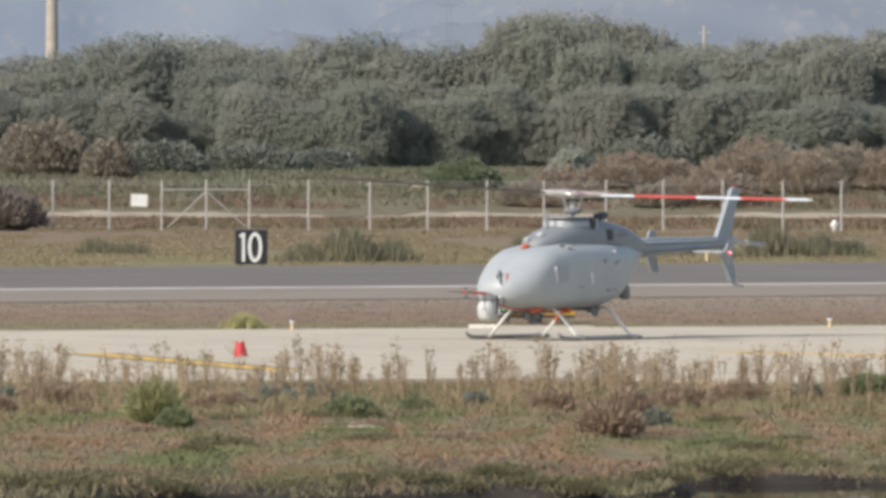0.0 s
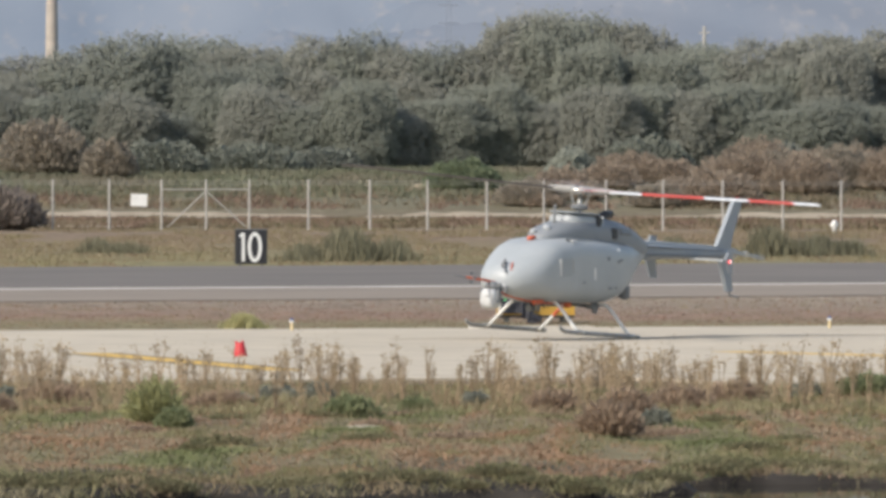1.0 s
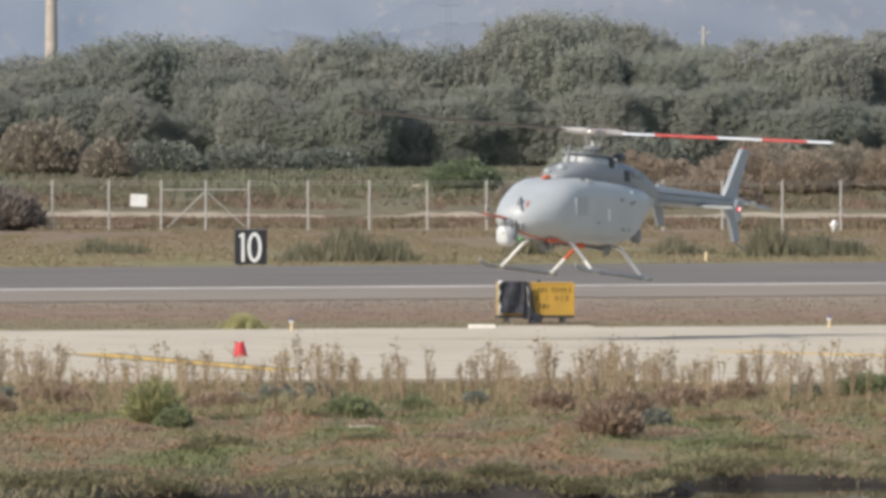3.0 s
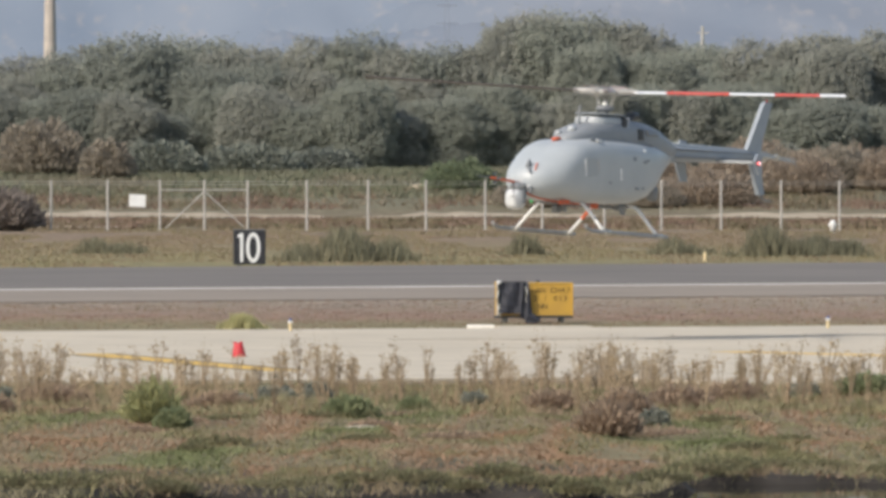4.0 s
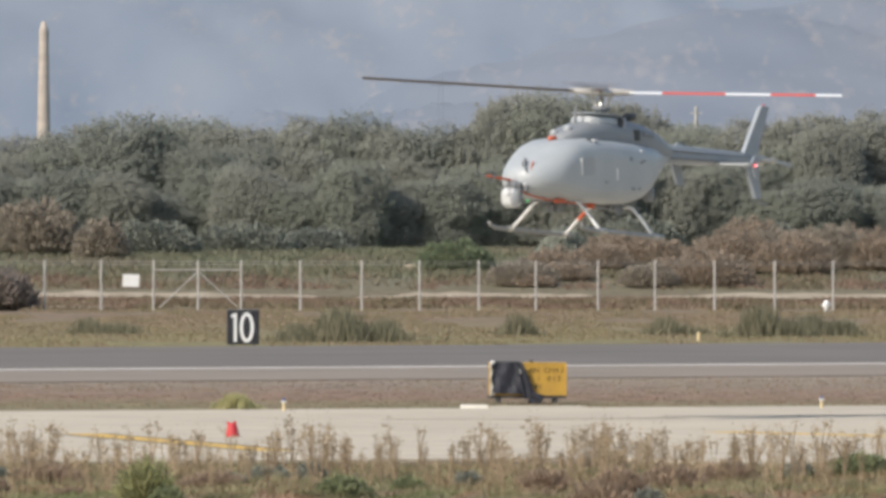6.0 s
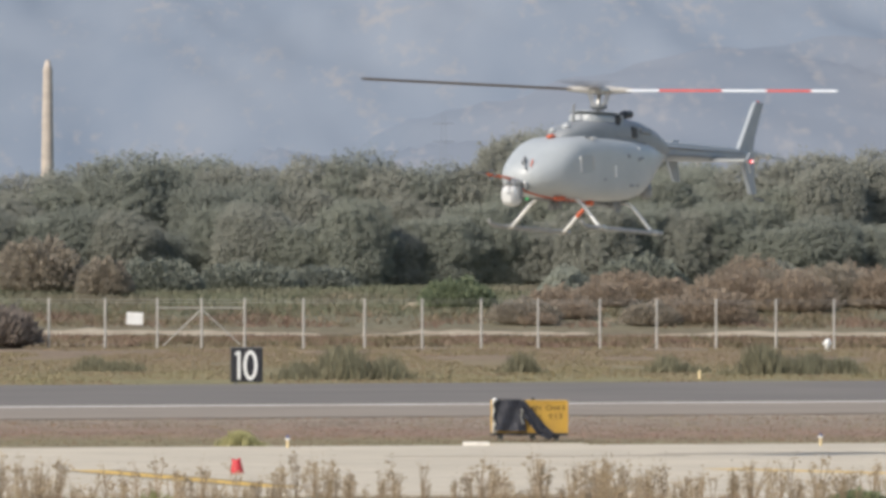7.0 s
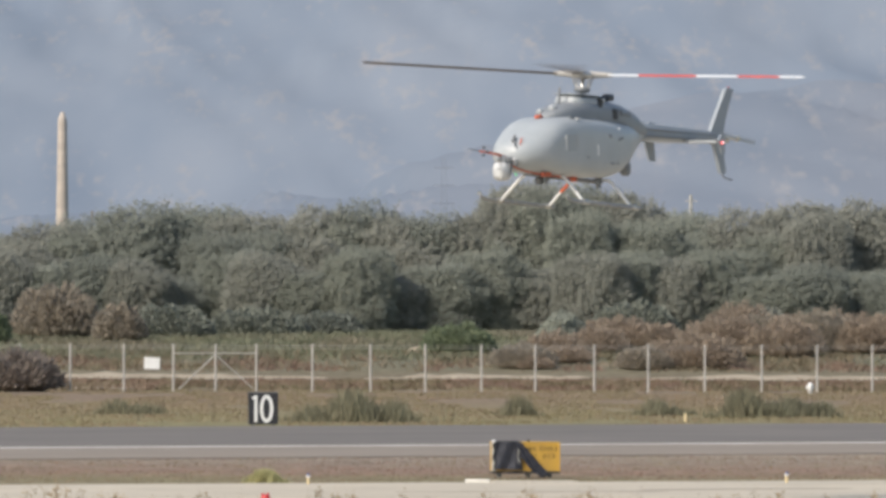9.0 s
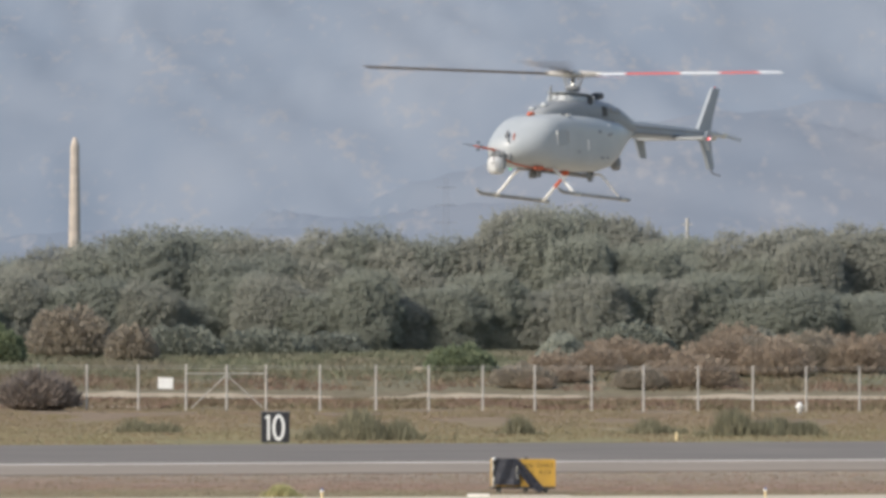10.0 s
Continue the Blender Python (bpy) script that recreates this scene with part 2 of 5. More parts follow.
    "leaf_hazed": material("hazed_tree_leaves", (0.245, 0.247, 0.21), 0.9, second=(0.205, 0.21, 0.18), scale=0.5, island=0.28),
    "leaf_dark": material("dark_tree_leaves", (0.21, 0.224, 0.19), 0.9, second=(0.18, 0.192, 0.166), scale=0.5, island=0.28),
    "brush": material("dry_brush", (0.40, 0.325, 0.25), 0.9, second=(0.33, 0.265, 0.205), scale=0.4, island=0.2),
    "reed": material("grey_reeds", (0.25, 0.23, 0.155), 0.9, second=(0.20, 0.19, 0.125), scale=1, island=0.35),
    "bark": material("bark", (0.13, 0.105, 0.08), 0.95, second=(0.09, 0.07, 0.055), scale=3, bump=0.3),
    "stone": material("pale_stone", (0.56, 0.49, 0.40), 0.95, second=(0.38, 0.33, 0.27), scale=3, bump=0.3),
    "slab": material("white_painted_concrete", (0.8, 0.77, 0.7), 0.85, second=(0.66, 0.63, 0.57), scale=3, bump=0.2),
    "sand": material("pale_sand", (0.50, 0.42, 0.31), 0.95, second=(0.27, 0.22, 0.155), scale=0.4),
    "mast": material("tan_mast_paint", (0.50, 0.44, 0.385), 0.85, second=(0.38, 0.335, 0.295), scale=0.6, stretch=(1, 1, 3)),
    "pole": material("weathered_pole", (0.22, 0.19, 0.17), 0.9, second=(0.17, 0.15, 0.14)),
}
water = bpy.data.materials.new("still_water")
water.use_nodes = True
wb = water.node_tree.nodes["Principled BSDF"]
wb.inputs["Base Color"].default_value = (0.03, 0.028, 0.022, 1)
wb.inputs["Roughness"].default_value, wb.inputs["IOR"].default_value = 0.04, 1.33
wb.inputs["Specular IOR Level"].default_value = 0.08
wnz, wbp = water.node_tree.nodes.new("ShaderNodeTexNoise"), water.node_tree.nodes.new("ShaderNodeBump")
wnz.inputs["Scale"].default_value = 2.2
wbp.inputs["Strength"].default_value, wbp.inputs["Distance"].default_value = 0.10, 0.02
water.node_tree.links.new(wnz.outputs["Fac"], wbp.inputs["Height"])
water.node_tree.links.new(wbp.outputs["Normal"], wb.inputs["Normal"])
M["water"] = water


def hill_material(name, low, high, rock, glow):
    """Far hillside: scrub and bare patches, with blue haze put into the colour and a faint glow."""
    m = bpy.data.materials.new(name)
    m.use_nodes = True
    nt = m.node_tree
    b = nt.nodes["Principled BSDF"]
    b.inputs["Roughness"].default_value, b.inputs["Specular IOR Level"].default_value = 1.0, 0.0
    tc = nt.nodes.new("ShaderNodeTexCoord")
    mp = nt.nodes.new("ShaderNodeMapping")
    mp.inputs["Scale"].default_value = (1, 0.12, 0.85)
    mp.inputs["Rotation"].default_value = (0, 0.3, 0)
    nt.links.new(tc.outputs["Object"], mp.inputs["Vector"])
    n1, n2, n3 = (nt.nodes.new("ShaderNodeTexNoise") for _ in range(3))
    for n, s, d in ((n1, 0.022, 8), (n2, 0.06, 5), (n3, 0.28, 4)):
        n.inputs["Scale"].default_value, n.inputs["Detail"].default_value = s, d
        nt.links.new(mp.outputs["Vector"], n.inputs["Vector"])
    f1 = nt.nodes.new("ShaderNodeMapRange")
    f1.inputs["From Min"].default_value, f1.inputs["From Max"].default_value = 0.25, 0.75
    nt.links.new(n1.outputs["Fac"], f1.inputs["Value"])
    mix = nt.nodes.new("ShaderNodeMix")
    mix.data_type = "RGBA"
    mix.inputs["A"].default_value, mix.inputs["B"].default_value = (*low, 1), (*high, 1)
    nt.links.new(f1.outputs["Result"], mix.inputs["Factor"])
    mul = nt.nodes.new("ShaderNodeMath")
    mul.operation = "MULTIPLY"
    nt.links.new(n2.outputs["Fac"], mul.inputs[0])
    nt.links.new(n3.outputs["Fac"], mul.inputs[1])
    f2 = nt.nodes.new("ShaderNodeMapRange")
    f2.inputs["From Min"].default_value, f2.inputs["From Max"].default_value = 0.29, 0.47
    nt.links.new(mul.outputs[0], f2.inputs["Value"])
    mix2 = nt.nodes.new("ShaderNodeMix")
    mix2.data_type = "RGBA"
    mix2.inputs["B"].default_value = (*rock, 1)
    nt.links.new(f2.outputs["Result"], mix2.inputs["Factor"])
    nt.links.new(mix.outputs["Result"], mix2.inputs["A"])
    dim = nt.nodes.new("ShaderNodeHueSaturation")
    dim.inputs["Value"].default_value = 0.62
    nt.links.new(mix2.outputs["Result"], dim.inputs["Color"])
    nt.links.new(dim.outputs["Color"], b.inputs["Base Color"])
    # emission adds the pale airlight of distance to the slope colour
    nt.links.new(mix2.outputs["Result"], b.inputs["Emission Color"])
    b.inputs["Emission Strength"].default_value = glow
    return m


M["hill_far"] = hill_material("hazed_far_hillside", (0.178, 0.213, 0.265), (0.232, 0.257, 0.297), (0.268, 0.268, 0.283), 0.66)
M["hill_near"] = hill_material("hazed_near_hillside", (0.162, 0.193, 0.24), (0.21, 0.224, 0.256), (0.25, 0.252, 0.268), 0.66)


# ---- building helpers ----
def link_mesh(name, me, mat, parent=None, label=""):
    for mm in (mat if isinstance(mat, (list, tuple)) else [mat]):
        me.materials.append(mm)
    ob = new(name, me)
    if parent:
        ob.parent = parent
    if label:
        ob["label"] = label
    return ob


def part(name, bm, mat, parent=None, label="", smooth=False):
    me = bpy.data.meshes.new(name)
    bm.normal_update()
    bm.to_mesh(me)
    bm.free()
    if smooth:
        for p in me.polygons:
            p.use_smooth = True
    return link_mesh(name, me, mat, parent, label)


def raw(name, verts, faces, mat, parent=None, label="", smooth=False):
    me = bpy.data.meshes.new(name)
    me.from_pydata(verts, [], faces)
    me.update()
    if smooth:
        me.polygons.foreach_set("use_smooth", [True] * len(me.polygons))
    return link_mesh(name, me, mat, parent, label)


def thing(name, m, label, category, group="", kind=""):
    ob = new(name)
    ob.matrix_basis = m
    ob.empty_display_size = 0.2
    return tagged(ob, label, category, group, kind)


def box(bm, size, at, rot=(0, 0, 0), bevel=0.0):
    g = bmesh.ops.create_cube(bm, size=1.0)
    bmesh.ops.transform(bm, matrix=pose(*at, *rot) @ Matrix.Diagonal((*size, 1)), verts=g["verts"])
    if bevel:
        es = list({e for v in g["verts"] for e in v.link_edges})
        bmesh.ops.bevel(bm, geom=es, offset=bevel, segments=2, affect="EDGES", profile=0.5)
    return bm


def tube(bm, points, radius, seg=8):
    """A round tube through points; radius may be one number or one per point."""
    pts = [Vector(p) for p in points]
    rad = radius if isinstance(radius, (list, tuple)) else [radius] * len(pts)
    rings = []
    for i, p in enumerate(pts):
        d = (pts[min(i + 1, len(pts) - 1)] - pts[max(i - 1, 0)]).normalized()
        a = d.orthogonal().normalized() if abs(d.z) > 0.9 else d.cross(Vector((0, 0, 1))).normalized()
        c = d.cross(a)
        rings.append([bm.verts.new(p + rad[i] * (math.cos(t) * a + math.sin(t) * c)) for t in [2 * math.pi * k / seg for k in range(seg)]])
    for r, s in zip(rings, rings[1:]):
        for k in range(seg):
            bm.faces.new((r[k], r[(k + 1) % seg], s[(k + 1) % seg], s[k]))
    bm.faces.new(rings[0][::-1])
    bm.faces.new(rings[-1])
    return bm


def ball(bm, radius, at, scale=(1, 1, 1), u=16, v=10):
    g = bmesh.ops.create_uvsphere(bm, u_segments=u, v_segments=v, radius=radius)
    bmesh.ops.transform(bm, matrix=Matrix.Translation(at) @ Matrix.Diagonal((*scale, 1)), verts=g["verts"])
    return bm


def loft(bm, sections, seg=28, power=2.5):
    """Rounded body along x: sections are x, middle height, half width, half height and, where it differs, the squareness."""
    rings = []
    for x, zc, w, h, *own in sections:
        ring = []
        power = own[0] if own else power
        for k in range(seg):
            t = 2 * math.pi * k / seg
            c, s = math.cos(t), math.sin(t)
            ring.append(bm.verts.new((x, w * math.copysign(abs(c) ** (2 / power), c), zc + h * math.copysign(abs(s) ** (2 / power), s))))
        rings.append(ring)
    for r, q in zip(rings, rings[1:]):
        for k in range(seg):
            bm.faces.new((r[k], r[(k + 1) % seg], q[(k + 1) % seg], q[k]))
    bm.faces.new(rings[0])
    bm.faces.new(rings[-1][::-1])
    bmesh.ops.recalc_face_normals(bm, faces=bm.faces)
    return bm


def plate(bm, outline, thick, axis="y", at=0.0):
    """A flat blade or fin: an outline of (a, b) pairs given thickness across the axis."""
    def put(a, b, d):
        return {"y": (a, d, b), "z": (a, b, d), "x": (d, a, b)}[axis]
    f = [bm.verts.new(put(a, b, at - thick / 2)) for a, b in outline]
    g = [bm.verts.new(put(a, b, at + thick / 2)) for a, b in outline]
    bm.faces.new(f)
    bm.faces.new(g[::-1])
    n = len(f)
    for i in range(n):
        bm.faces.new((f[i], g[i], g[(i + 1) % n], f[(i + 1) % n]))
    bmesh.ops.recalc_face_normals(bm, faces=bm.faces)
    return bm


def tufts(points, height, width, rng, lean=0.35):
    """Grass or small leaves: one bent two-triangle blade at each point."""
    n = len(points)
    p = np.asarray(points, float)
    h = height * rng.uniform(0.45, 1.15, n)
    a = rng.uniform(0, 2 * math.pi, n)
    w = width * rng.uniform(0.6, 1.4, n)
    side = np.stack([np.cos(a), np.sin(a) * 0.6, np.zeros(n)], 1) * w[:, None] / 2
    tip = np.stack([rng.normal(0, lean, n) * h, rng.normal(0, lean, n) * h, h], 1)
    mid = tip * 0.5 + np.stack([rng.normal(0, 0.1, n) * h, rng.normal(0, 0.1, n) * h, np.zeros(n)], 1)
    v = np.stack([p - side, p + side, p + mid + side * 0.7, p + mid - side * 0.7, p + tip], 1).reshape(-1, 3)
    base = np.arange(n) * 5
    quads = np.stack([base, base + 1, base + 2, base + 3], 1)
    tris = np.stack([base + 3, base + 2, base + 4], 1)
    return v.tolist(), quads.tolist() + tris.tolist()


def leaves(centres, radii, count, size, rng, flat=0.75):
    """Leaf sprays over rounded lobes: small bent quads, most near the lobe's skin."""
    out_v, out_f, k = [], [], 0
    for c, r in zip(centres, radii):
        n = int(count * (r / max(radii)) ** 1.5) + 8
        d = rng.normal(0, 1, (n, 3))
        d /= np.linalg.norm(d, axis=1)[:, None]
        rr = r * rng.uniform(0.55, 1.12, n) ** 0.6
        p = np.asarray(c) + d * rr[:, None] * np.array([1, 1, flat])
        nrm = d + rng.normal(0, 0.5, (n, 3)) + np.array(SUN_DIR) * 0.7
        nrm /= np.linalg.norm(nrm, axis=1)[:, None]
        t = np.cross(nrm, rng.normal(0, 1, (n, 3)))
        t /= np.linalg.norm(t, axis=1)[:, None]
        b = np.cross(nrm, t)
        s = size * rng.uniform(0.5, 1.4, n)[:, None]
        v = np.stack([p - t * s, p - b * s * 0.6 + nrm * s * 0.15, p + t * s, p + b * s * 0.6 - nrm * s * 0.1], 1).reshape(-1, 3)
        base = k + np.arange(n) * 4
        out_v += v.tolist()
        out_f += np.stack([base, base + 1, base + 2, base + 3], 1).tolist()
        k += n * 4
    return out_v, out_f


# ---- the ground ----
def bank(x):
    """How far from the stand the water's edge lies."""
    return 125.6 + 7.4 / (1 + math.exp(-max(-9.0, min(9.0, x - 2.9)) * 4)) + 0.5 * math.sin(x * 1.7) - 0.7 * min(9.0, max(0.0, -x))


def height(x, y):
    z = 0.0
    if y < 140:
        e = y - bank(x)
        z += (0.05 + 0.20 / (1 + math.exp(max(-9.0, min(9.0, (x - 3.2) * 3))))) * (0.8 + 0.5 * noise.noise((x * 0.7, 2, 3))) * math.exp(-((e - 1.7) / 1.2) ** 2)
        z += -0.9 * (1 - min(1.0, max(0.0, (e - 0.15) / 0.25)))
    if y > 612:
        s = min(1.0, (y - 612) / 110)
        z += 2.7 * s * s * (3 - 2 * s)
    if y < 180:
        z += 0.13 * noise.noise((x * 0.55, y * 0.16, 4)) * min(1.0, max(0.0, (y - bank(x)) / 2))
    z += 0.05 * noise.noise((x * 0.4, y * 0.15, 0)) * (0.3 if 184 < y < 400 else 1.0)
    return z - (0.03 if 184 < y < 400 else 0.0)


def ground_sheet():
    xs = [-2600, -900, -300, -120, -60, -40] + list(np.linspace(-30, 30, 61)) + [40, 60, 120, 300, 900, 2600]
    ys = [-400, -100, 0, 60, 100] + list(np.linspace(120, 142, 150)) + list(np.linspace(143.5, 250, 71)) + list(np.linspace(256, 590, 60)) + list(np.linspace(596, 820, 40)) + [900, 1100, 1600, 2400, 4900]
    v = [(x, y, height(x, y)) for y in ys for x in xs]
    n = len(xs)
    f = [(j * n + i, j * n + i + 1, (j + 1) * n + i + 1, (j + 1) * n + i) for j in range(len(ys) - 1) for i in range(n - 1)]
    tagged(raw("ground", v, f, M["ground"], smooth=True), "dry salt-marsh ground with sparse olive and reddish growth", "ground", kind="structure")
    tagged(raw("water", [(-300, -100, -0.07), (300, -100, -0.07), (300, 145, -0.07), (-300, 145, -0.07)], [(0, 1, 2, 3)], M["water"]),
           "still dark tidal water along the grassy bank", "water", kind="structure")


ground_sheet()


def strip(name, start, end, width, z, mat, parent=None, label="", depth=0.06):
    """A flat band on the ground from start to end, with a real edge."""
    a, b = Vector((*start, 0)), Vector((*end, 0))
    d = (b - a).normalized()
    side = Vector((-d.y, d.x, 0)) * width
    bm = bmesh.new()
    top = [a, b, b + side, a + side]
    t = [bm.verts.new((p.x, p.y, z)) for p in top]
    u = [bm.verts.new((p.x, p.y, z - depth)) for p in top]
    bm.faces.new(t)
    for i in range(4):
        bm.faces.new((u[i], u[(i + 1) % 4], t[(i + 1) % 4], t[i]))
    bmesh.ops.recalc_face_normals(bm, faces=bm.faces)
    return part(name, bm, mat, parent, label)


RUN = Vector((math.cos(radians(32)), math.sin(radians(32))))
runway = strip("road", Vector((0.3, 304.3)) - RUN * 500, Vector((0.3, 304.3)) + RUN * 500, 64.5, 0.0, M["asphalt"])
tagged(runway, "wide grey asphalt runway with a worn surface", "runway", kind="structure")
edge_line = strip("trim", Vector((1.1, 320.6)) - RUN * 500, Vector((1.1, 320.6)) + RUN * 500, 1.15, 0.006, M["white_paint"], depth=0.004)
tagged(edge_line, "faded white runway edge line", "runway line", kind="structure")
shoulder = strip("pavement", Vector((0.3, 295.0)) - RUN * 500, Vector((0.3, 295.0)) + RUN * 500, 24.0, 0.004, M["shoulder"], depth=0.05)
tagged(shoulder, "pale dusty asphalt shoulder beside the runway", "shoulder", kind="structure")

# ---- the helicopter ----
def wing(bm, span0, span1, chord, thick, x, z, sweep=0.0):
    """A flat tail surface lying across, from y = span0 to span1."""
    out = [(x + chord / 2, span0), (x + chord / 2 - sweep, span1), (x - chord / 2 - sweep, span1), (x - chord / 2, span0)]
    return plate(bm, out, thick, "z", z)


def blade(parent, angle):
    """One rotor blade: pitched, coned, banded red and white above and dark below."""
    holder_m = pose(0, 0, 0, 0, 0, angle) @ pose(0, 0, 0, 0, -1.35, 0) @ pose(0, 0, 0, 9, 0, 0)
    stops = [0.62, 1.35, 2.75, 3.75, 4.75, 5.33]
    bm = bmesh.new()
    prof = [(0.07, 0.0), (0.045, 0.018), (-0.05, 0.022), (-0.20, 0.006), (-0.20, -0.002), (-0.05, -0.014), (0.045, -0.012)]
    rings = [[bm.verts.new(holder_m @ Vector((x, y, z))) for y, z in prof] for x in stops]
    n = len(prof)
    for i in range(len(rings) - 1):
        for k in range(n):
            f = bm.faces.new((rings[i][k], rings[i + 1][k], rings[i + 1][(k + 1) % n], rings[i][(k + 1) % n]))
            upper = k in (1, 2, 3)
            f.material_index = (i % 2) if upper else 2
    for r in (rings[0], rings[-1][::-1]):
        bm.faces.new(r).material_index = 2
    bmesh.ops.recalc_face_normals(bm, faces=bm.faces)
    n0 = len(bm.faces)
    tube(bm, [pose(0, 0, 0, 0, 0, angle) @ Vector((0.12, 0, 0)), holder_m @ Vector((0.45, 0, 0)), holder_m @ Vector((0.72, -0.03, 0))], [0.095, 0.075, 0.05], 8)
    bm.faces.ensure_lookup_table()
    for f in bm.faces[n0:]:
        f.material_index = 3
    return part("blade", bm, [M["blade_white"], M["blade_red"], M["blade_under"], M["galv"]], parent, "rotor blade banded red and white above, dark below")


def helicopter():
    h = thing("helicopter", pose(2.73, 230, 0.02, 0, 0, -125.9), "light grey windowless unmanned helicopter climbing to a hover", "helicopter")
    bm = loft(bmesh.new(), [(2.86, 1.06, 0.11, 0.09, 2.2), (2.83, 1.07, 0.25, 0.18, 2.3), (2.75, 1.08, 0.41, 0.28, 2.2), (2.61, 1.10, 0.55, 0.37, 2.2), (2.43, 1.145, 0.67, 0.45, 2.25), (2.23, 1.20, 0.77, 0.525, 2.35), (2.02, 1.265, 0.83, 0.60, 2.6),
                           (1.80, 1.32, 0.85, 0.645, 3.1), (1.5, 1.36, 0.855, 0.68, 3.9), (0.8, 1.41, 0.86, 0.72, 4.2), (0.0, 1.42, 0.86, 0.72, 4.0), (-0.7, 1.44, 0.84, 0.70, 3.7), (-1.2, 1.50, 0.77, 0.64, 3.3), (-1.6, 1.59, 0.64, 0.55, 2.9),
                           (-2.0, 1.72, 0.46, 0.42, 2.6), (-2.35, 1.83, 0.32, 0.30, 2.4), (-2.6, 1.90, 0.24, 0.23, 2.2)], 64, 2.9)
    body = part("body", bm, M["grey_body"], h, smooth=True)
    # service doors, latches and seams standing on the skin
    for x, z, dx, dz, tip, label in ((1.58, 1.44, 0.035, 0.36, 10, "white latch strip"), (0.22, 1.36, 0.05, 0.26, 8, "pale vent strip"), (1.10, 1.50, 0.02, 0.30, 8, "thin pale panel seam")):
        part("latch", box(bmesh.new(), (dx, 0.03, dz), (x, 0.855, z), (0, tip, 0), 0.008), M["white_tube"] if dx > 0.03 else M["galv"], body, label)
    part("access_panel", box(bmesh.new(), (0.40, 0.02, 0.40), (1.34, 0.853, 1.46), (0, 6, 0), 0.006), M["grey_panel"], body, "slightly darker square access panel")
    for x, z, dx, dz in ((-0.30, 1.73, 0.10, 0.09), (-0.72, 1.68, 0.10, 0.07), (0.62, 1.16, 0.12, 0.05), (-0.45, 1.08, 0.14, 0.06)):
        part("panel_line", box(bmesh.new(), (dx, 0.014, dz), (x, 0.856 if x > -0.1 else 0.846 + 0.02 * (x + 0.4), z)), M["grey_cowl"], body)
    # white ball painted in for the highlight on the rear shoulder
    part("highlight_spot", ball(bmesh.new(), 0.055, (-0.78, 0.76, 1.93), (1, 0.5, 0.8), 10, 7), M["white_tube"], body, "white spot for the highlight on the shoulder", smooth=True)
    part("step_fitting", box(bmesh.new(), (0.20, 0.05, 0.035), (0.95, 0.72, 2.06), (20, 0, 0), 0.01), M["white_tube"], body)
    for x, z in ((-0.55, 1.72), (-0.85, 1.72), (-0.7, 1.10)):
        part("vent", box(bmesh.new(), (0.10, 0.03, 0.05), (x, 0.815, z), (0, 0, 4), 0.008), M["grey_dark"], body, "small dark vent")
    cowl = part("engine_cowling", loft(bmesh.new(), [(1.45, 2.04, 0.16, 0.06), (1.25, 2.08, 0.32, 0.16), (0.95, 2.12, 0.42, 0.25), (0.6, 2.14, 0.48, 0.33), (0.1, 2.15, 0.52, 0.44), (-0.5, 2.15, 0.53, 0.47), (-1.0, 2.14, 0.52, 0.48), (-1.5, 2.13, 0.48, 0.45), (-2.0, 2.10, 0.42, 0.37), (-2.4, 2.06, 0.33, 0.27), (-2.8, 2.03, 0.22, 0.15), (-3.0, 2.02, 0.12, 0.07)], 28, 2.8), M["grey_cowl"], h, smooth=True)
    part("mast_fairing", loft(bmesh.new(), [(0.50, 2.45, 0.20, 0.14), (0.44, 2.46, 0.32, 0.19), (0.25, 2.47, 0.40, 0.20), (-0.1, 2.48, 0.43, 0.20), (-0.4, 2.48, 0.42, 0.20), (-0.62, 2.47, 0.38, 0.18)], 24, 3.6), M["grey_body"], h, smooth=True)
    part("fairing_rim", loft(bmesh.new(), [(0.52, 2.685, 0.26, 0.02), (0.34, 2.69, 0.40, 0.022), (-0.3, 2.69, 0.44, 0.022), (-0.60, 2.685, 0.34, 0.02)], 20, 4), M["grey_tail"], h, smooth=True)
    # dark grey strip: roof seam and the shadow band below the fairing
    part("roof_edge_strip", box(bmesh.new(), (2.5, 0.03, 0.05), (-0.1, 0.60, 2.075), (0, 0, 2.0), 0.012), M["grey_dark"], h, "dark strip for the seam and shadow along the roof edge")
    intake = part("air_intake", box(bmesh.new(), (0.17, 0.10, 0.28), (-0.40, 0.42, 2.50), (4, -14, 4), 0.02), M["black"], cowl, "dark engine air intake")
    part("intake_lip", box(bmesh.new(), (0.05, 0.11, 0.32), (-0.52, 0.42, 2.50), (4, -14, 4), 0.02), M["grey_body"], intake)
    part("side_grille", box(bmesh.new(), (0.50, 0.05, 0.13), (-1.45, 0.475, 2.36), (20, 0, 6), 0.015), M["grey_dark"], cowl, "dark engine side grille")
    part("side_grille", box(bmesh.new(), (0.20, 0.06, 0.24), (-0.95, 0.51, 2.30), (6, 0, 4), 0.015), M["black"], cowl, "dark engine side opening")
    for k in range(4):
        part("louvre", box(bmesh.new(), (0.02, 0.03, 0.12), (-1.28 - 0.11 * k, 0.50 - 0.012 * k, 2.36), (20, 0, 6)), M["grey_body"], cowl)
    bm = tube(bmesh.new(), [(-0.95, 0.1, 2.5), (-1.0, 0.1, 2.64), (-1.12, 0.1, 2.71), (-1.36, 0.1, 2.73)], [0.12, 0.12, 0.095, 0.085], 12)
    part("exhaust", bm, M["black"], h, "sooty exhaust stack", smooth=True)
